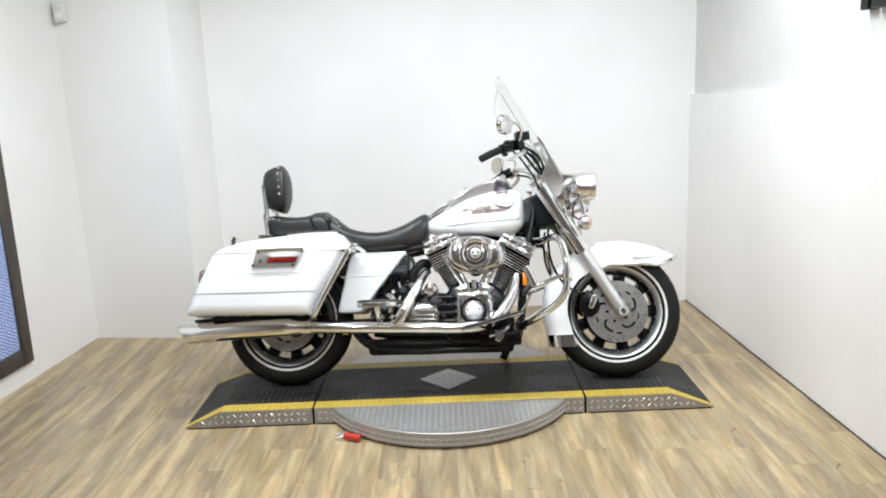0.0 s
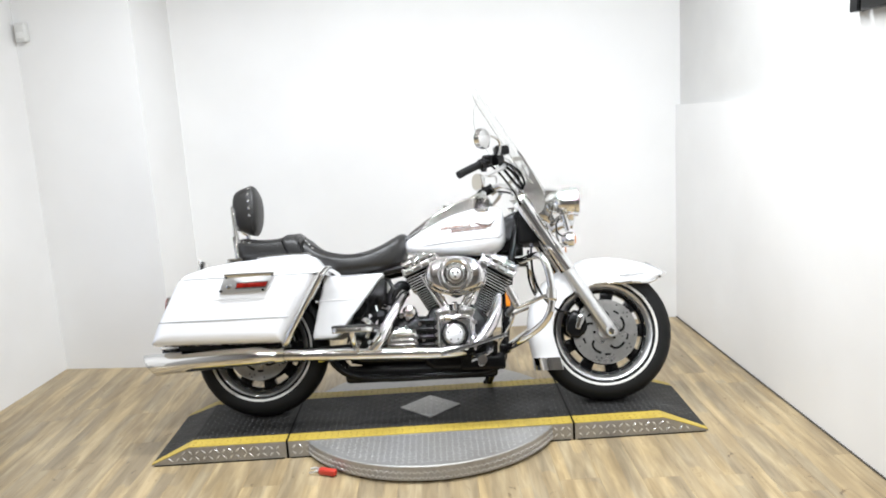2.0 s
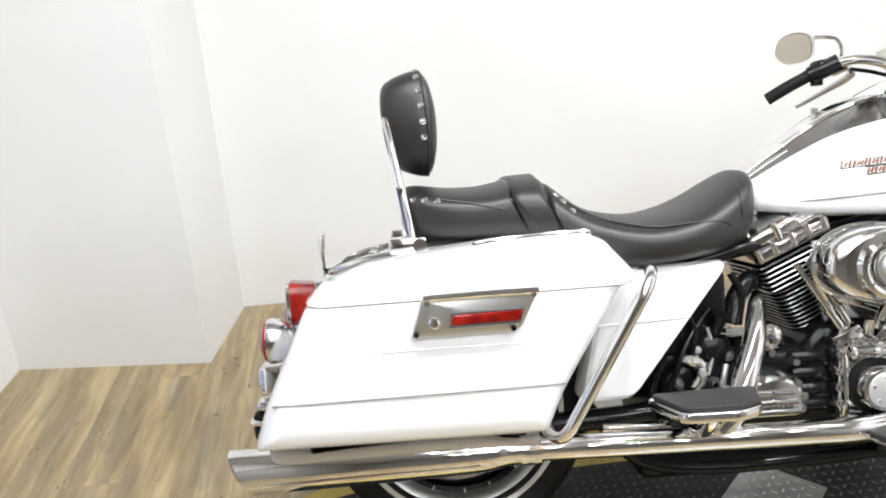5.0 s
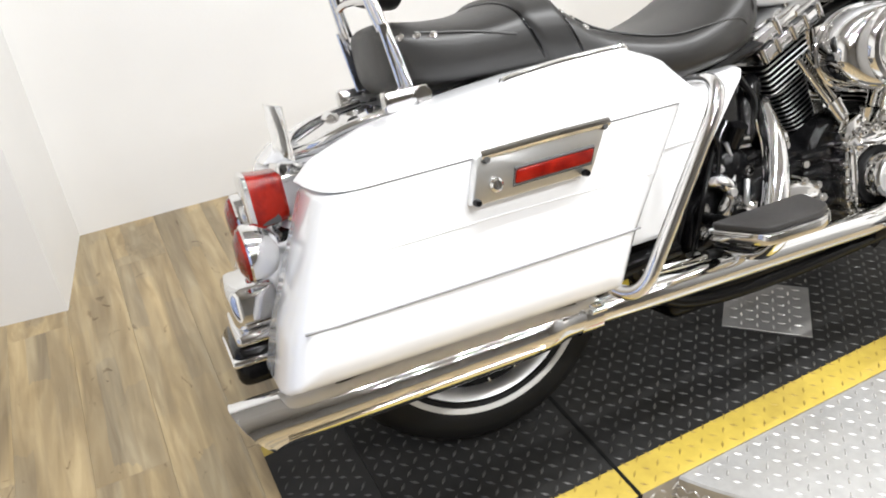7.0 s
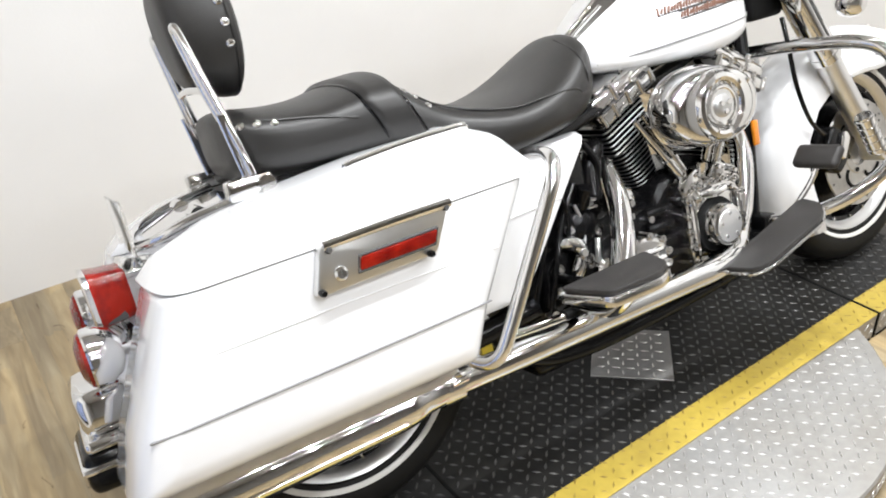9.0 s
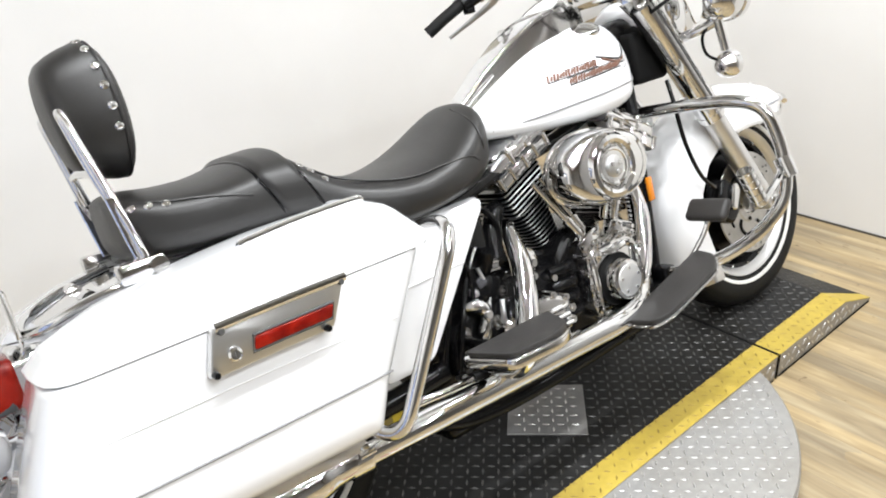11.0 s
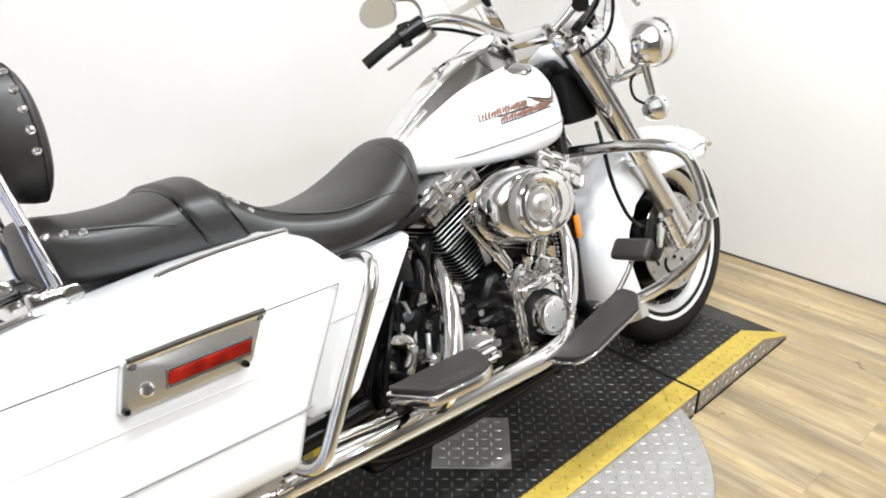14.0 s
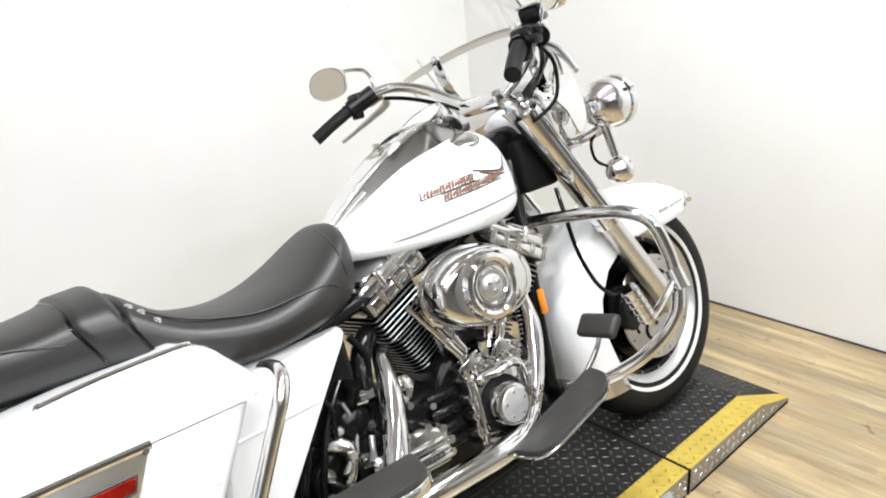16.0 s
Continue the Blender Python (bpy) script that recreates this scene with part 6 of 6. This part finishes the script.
def shield(u, v):
    """The windshield's sheet: u from -1 to 1 across, v from 0 at its foot to 1 at its top."""
    w = 0.265 * (1 - 0.10 * v) * (1 if v < 0.8 else math.sqrt(max(0.0, 1 - ((v - 0.8) / 0.2) ** 2 * 0.62)))
    if v < 0.25:
        w *= 0.52 + 0.48 * math.sin(math.pi / 2 * v / 0.25)
    y = u * w
    x = 0.588 - 0.292 * v - 1.15 * y * y
    z = 0.93 + 0.505 * v - 0.25 * abs(u) ** 2.2 * 0.1 - 0.18 * y * y
    return Vector((x, y, z))


def sheet(fn, nu, nv, thick):
    bm = bmesh.new()
    g = [[bm.verts.new(fn(-1 + 2 * i / nu, j / nv)) for i in range(nu + 1)] for j in range(nv + 1)]
    for j in range(nv):
        for i in range(nu):
            bm.faces.new((g[j][i], g[j][i + 1], g[j + 1][i + 1], g[j + 1][i]))
    bmesh.ops.recalc_face_normals(bm, faces=bm.faces)
    bmesh.ops.solidify(bm, geom=bm.faces[:], thickness=thick)
    return bm


ws = part("windshield", sheet(shield, 24, 24, 0.004), "clear", bike, "clear acrylic windshield", angle=0.8)
ws.visible_shadow = False
edge = [shield(-1, j / 24) for j in range(25)] + [shield(-1 + 2 * i / 16, 1) for i in range(1, 16)] + [shield(1, 1 - j / 24) for j in range(25)]
part("shield_edge", tube(edge, 0.0017, 6, 1), "shield_edge", ws, "pale polished edge")
cross = [shield(u, 0.30) + Vector((-0.006, 0, 0.004)) for u in (-1.0, -0.75, -0.4, 0, 0.4, 0.75, 1.0)]
band = loft([[p + Vector((0, 0, dz)) + Vector((dx, 0, 0)) for dx, dz in ((-0.002, -0.010), (-0.002, 0.010), (0.002, 0.010), (0.002, -0.010))] for p in spline(cross, 4)])
part("shield_band", band, "band", ws, "flat beige metal cross band")
for s in (-1, 1):
    pts = [(0.508, s * 0.148, 0.93), (0.49, s * 0.153, 0.975), (0.466, s * 0.158, 1.035), shield(s * 0.6, 0.3) + Vector((-0.014, 0, 0.01))]
    br = [(Vector(p) if not isinstance(p, Vector) else p) for p in pts]
    bracket = loft([[p + Vector((dx, s * dy, 0)) for dx, dy in ((-0.003, -0.018), (-0.003, 0.018), (0.003, 0.018), (0.003, -0.018))] for p in spline(br, 4)])
    bo = part("shield_bracket", bracket, "chrome", ws, "flat chrome bracket")
    for p in (br[0], br[1], br[3]):
        part("bracket_bolt", lathe([(0.009, -0.004), (0.009, 0.008), (0.006, 0.011), (0, 0.011)], along(p, p + Vector((-1, 0, 0.2))), 14), "chrome", bo)
    wing = [(0.46, 0.915), (0.49, 1.0), (0.446, 1.088), (0.462, 1.082), (0.52, 0.97), (0.549, 0.9), (0.547, 0.842), (0.515, 0.815), (0.49, 0.87)]
    part("lower_deflector", plate(smooth_outline(wing, 4), s * 0.212 - 0.0025, s * 0.212 + 0.0025, 0.001, 1), "chrome", ws, "mirrored side bracket")

hb = part("handlebar", tube([(0.168, -0.384, 0.967), (0.235, -0.342, 1.006), (0.30, -0.31, 1.036), (0.36, -0.268, 1.045), (0.41, -0.2, 1.015), (0.425, -0.12, 0.97), (0.428, -0.06, 0.945), (0.428, 0, 0.943), (0.428, 0.06, 0.945), (0.425, 0.12, 0.97), (0.41, 0.2, 1.015), (0.36, 0.268, 1.045), (0.30, 0.31, 1.036), (0.235, 0.342, 1.006), (0.168, 0.384, 0.967)], 0.0135, 16), "chrome", bike, "chrome handlebar")
hb.matrix_basis = Matrix.Translation((0.022, 0, 0))
part("riser_cover", box(0.395, 0.46, -0.075, 0.075, 0.915, 0.962, 0.018, 3), "chrome", hb, "chrome handlebar clamp cover")
for s in (-1, 1):
    flip = (lambda b: b) if s < 0 else mirrored
    grip_line = [(0.165, -0.386, 0.965), (0.21, -0.357, 0.993), (0.26, -0.327, 1.02)]
    gp = part("grip", flip(tube(grip_line, 0.0165, 18)), "rubber", hb, "black rubber grip")
    sw = part("switch_housing", flip(rod((0.256, -0.33, 1.016), (0.32, -0.296, 1.044), 0.0235, 20)), "black", hb, "black switch housing")
    part("switch_button", flip(box(0.265, 0.308, -0.352, -0.296, 1.014, 1.055, 0.01, 3)), "black", sw, "blocky black switch body")
    part("switch_button", flip(box(0.256, 0.28, -0.368, -0.346, 1.014, 1.034, 0.004)), "gloss_black", sw)
    part("switch_button", flip(box(0.283, 0.303, -0.358, -0.338, 1.032, 1.048, 0.004)), "black", sw)
    part("switch_button", flip(box(0.258, 0.284, -0.335, -0.31, 0.988, 1.006, 0.004)), "black", sw)
    part("lever_bracket", flip(rod((0.318, -0.33, 1.03), (0.345, -0.30, 1.043), 0.021, 18)), "chrome" if s > 0 else "black", sw)
    lv = part("hand_lever", flip(tube([(0.345, -0.31, 1.025), (0.338, -0.345, 1.01), (0.313, -0.385, 0.99), (0.285, -0.422, 0.97), (0.262, -0.45, 0.955)], 0.008, 10, radii=[0.011, 0.010, 0.0078, 0.0058, 0.005])), "satin", hb, "bare metal hand lever")
    lv.matrix_basis = Matrix.Translation((0.012, s * -0.01, -0.012))
    part("mirror_stem", flip(tube([(0.335, -0.318, 1.05), (0.345, -0.328, 1.085), (0.337, -0.35, 1.115), (0.305, -0.385, 1.125)], 0.0055, 10)), "chrome", hb, "thin chrome mirror stem")
    ring_pts = smooth_outline([(-0.062, -0.012), (-0.045, 0.028), (0.0, 0.042), (0.045, 0.03), (0.054, -0.005), (0.035, -0.036), (-0.03, -0.04)], 5)
    shell = loft([[(0.018, x * 0.6, z * 0.6) for x, z in ring_pts], [(0.012, x * 0.9, z * 0.9) for x, z in ring_pts], [(0.0, x, z) for x, z in ring_pts], [(-0.008, x * 1.0, z * 1.0) for x, z in ring_pts], [(-0.0075, x * 0.95, z * 0.95) for x, z in ring_pts]])
    mm = (pose(0.254, 0.39, 1.1) if s > 0 else pose(0.27, 0.436, 1.10)) @ Matrix.Rotation(radians(27), 4, "Z") @ Matrix.Rotation(radians(-12 if s > 0 else 10), 4, "Y") @ Matrix.Diagonal((1, -1, 1, 1))
    shell.transform(mm)
    if s < 0:
        mirrored(shell)
    mi = part("mirror", shell, "chrome", hb, "chrome shaped rear-view mirror")
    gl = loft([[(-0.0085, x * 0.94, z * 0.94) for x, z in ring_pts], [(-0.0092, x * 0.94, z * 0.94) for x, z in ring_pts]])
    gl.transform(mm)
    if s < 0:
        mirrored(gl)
    part("mirror_glass", gl, "mirror", mi, "mirror glass tinted for a beige reflection", smooth=False)
    for q, r in (((0.0, 0.0068), (0.014, 0.0062), (-0.014, 0.0062)) if s < 0 else ((0.01, 0.0052),)):
        part("control_cable", flip(tube([(0.33, -0.315, 1.03), (0.385 + q, -0.27, 1.0 + q), (0.43 + q, -0.19, 0.96 + q), (0.455, -0.11 + q, 0.925), (0.46, -0.06, 0.86)], r, 8)), "black", hb, "black control cable")
res = part("brake_reservoir", box(-0.03, 0.03, -0.022, 0.022, -0.016, 0.018, 0.006), "black", hb, "black brake fluid reservoir")
res.matrix_basis = pose(0.35, -0.296, 1.078, 0, -8, 24)
part("reservoir_lid", box(-0.032, 0.032, -0.024, 0.024, 0.018, 0.024, 0.003), "chrome", res, "bright reservoir lid")
part("throttle_cable", tube([(0.3, -0.34, 1.01), (0.34, -0.33, 0.97), (0.4, -0.25, 0.9), (0.43, -0.12, 0.86)], 0.0045, 8), "black", hb, "black throttle cable")

# ---- the floor: planks laid along the room ----
tagged(part("floor", box(-2.9, 2.2, YB - 0.1, 1.7, -0.12, -0.012), "gap", smooth=False), "pale washed-oak vinyl plank floor", "floor", kind="structure")
floor_ob = bpy.data.objects["floor"]
PW, PL = 0.152, 1.22
plank_mesh = None
rng = random.Random(5)
for i in range(32):
    x = -2.712 + i * PW
    start = 1.62 + rng.uniform(0, PL)
    k = 0
    while start - k * PL > YB:
        y1 = start - k * PL
        k += 1
        if y1 - 0.05 < YB - 0.06 or y1 - PL > 1.58:
            continue
        if plank_mesh is None:
            pl = part("plank", box(0.00015, PW - 0.00015, -PL + 0.00015, -0.00015, -0.012, 0.0, 0.0004, 1), "wood", floor_ob, smooth=False)
            plank_mesh = pl.data
        else:
            pl = bpy.data.objects.new("plank", plank_mesh)
            scene.collection.objects.link(pl)
            pl.parent = floor_ob
        top, low = min(y1, 1.62), max(y1 - PL, YB - 0.06)
        pl.matrix_basis = pose(x, top, 0) @ Matrix.Diagonal((1, (top - low) / PL, 1, 1))
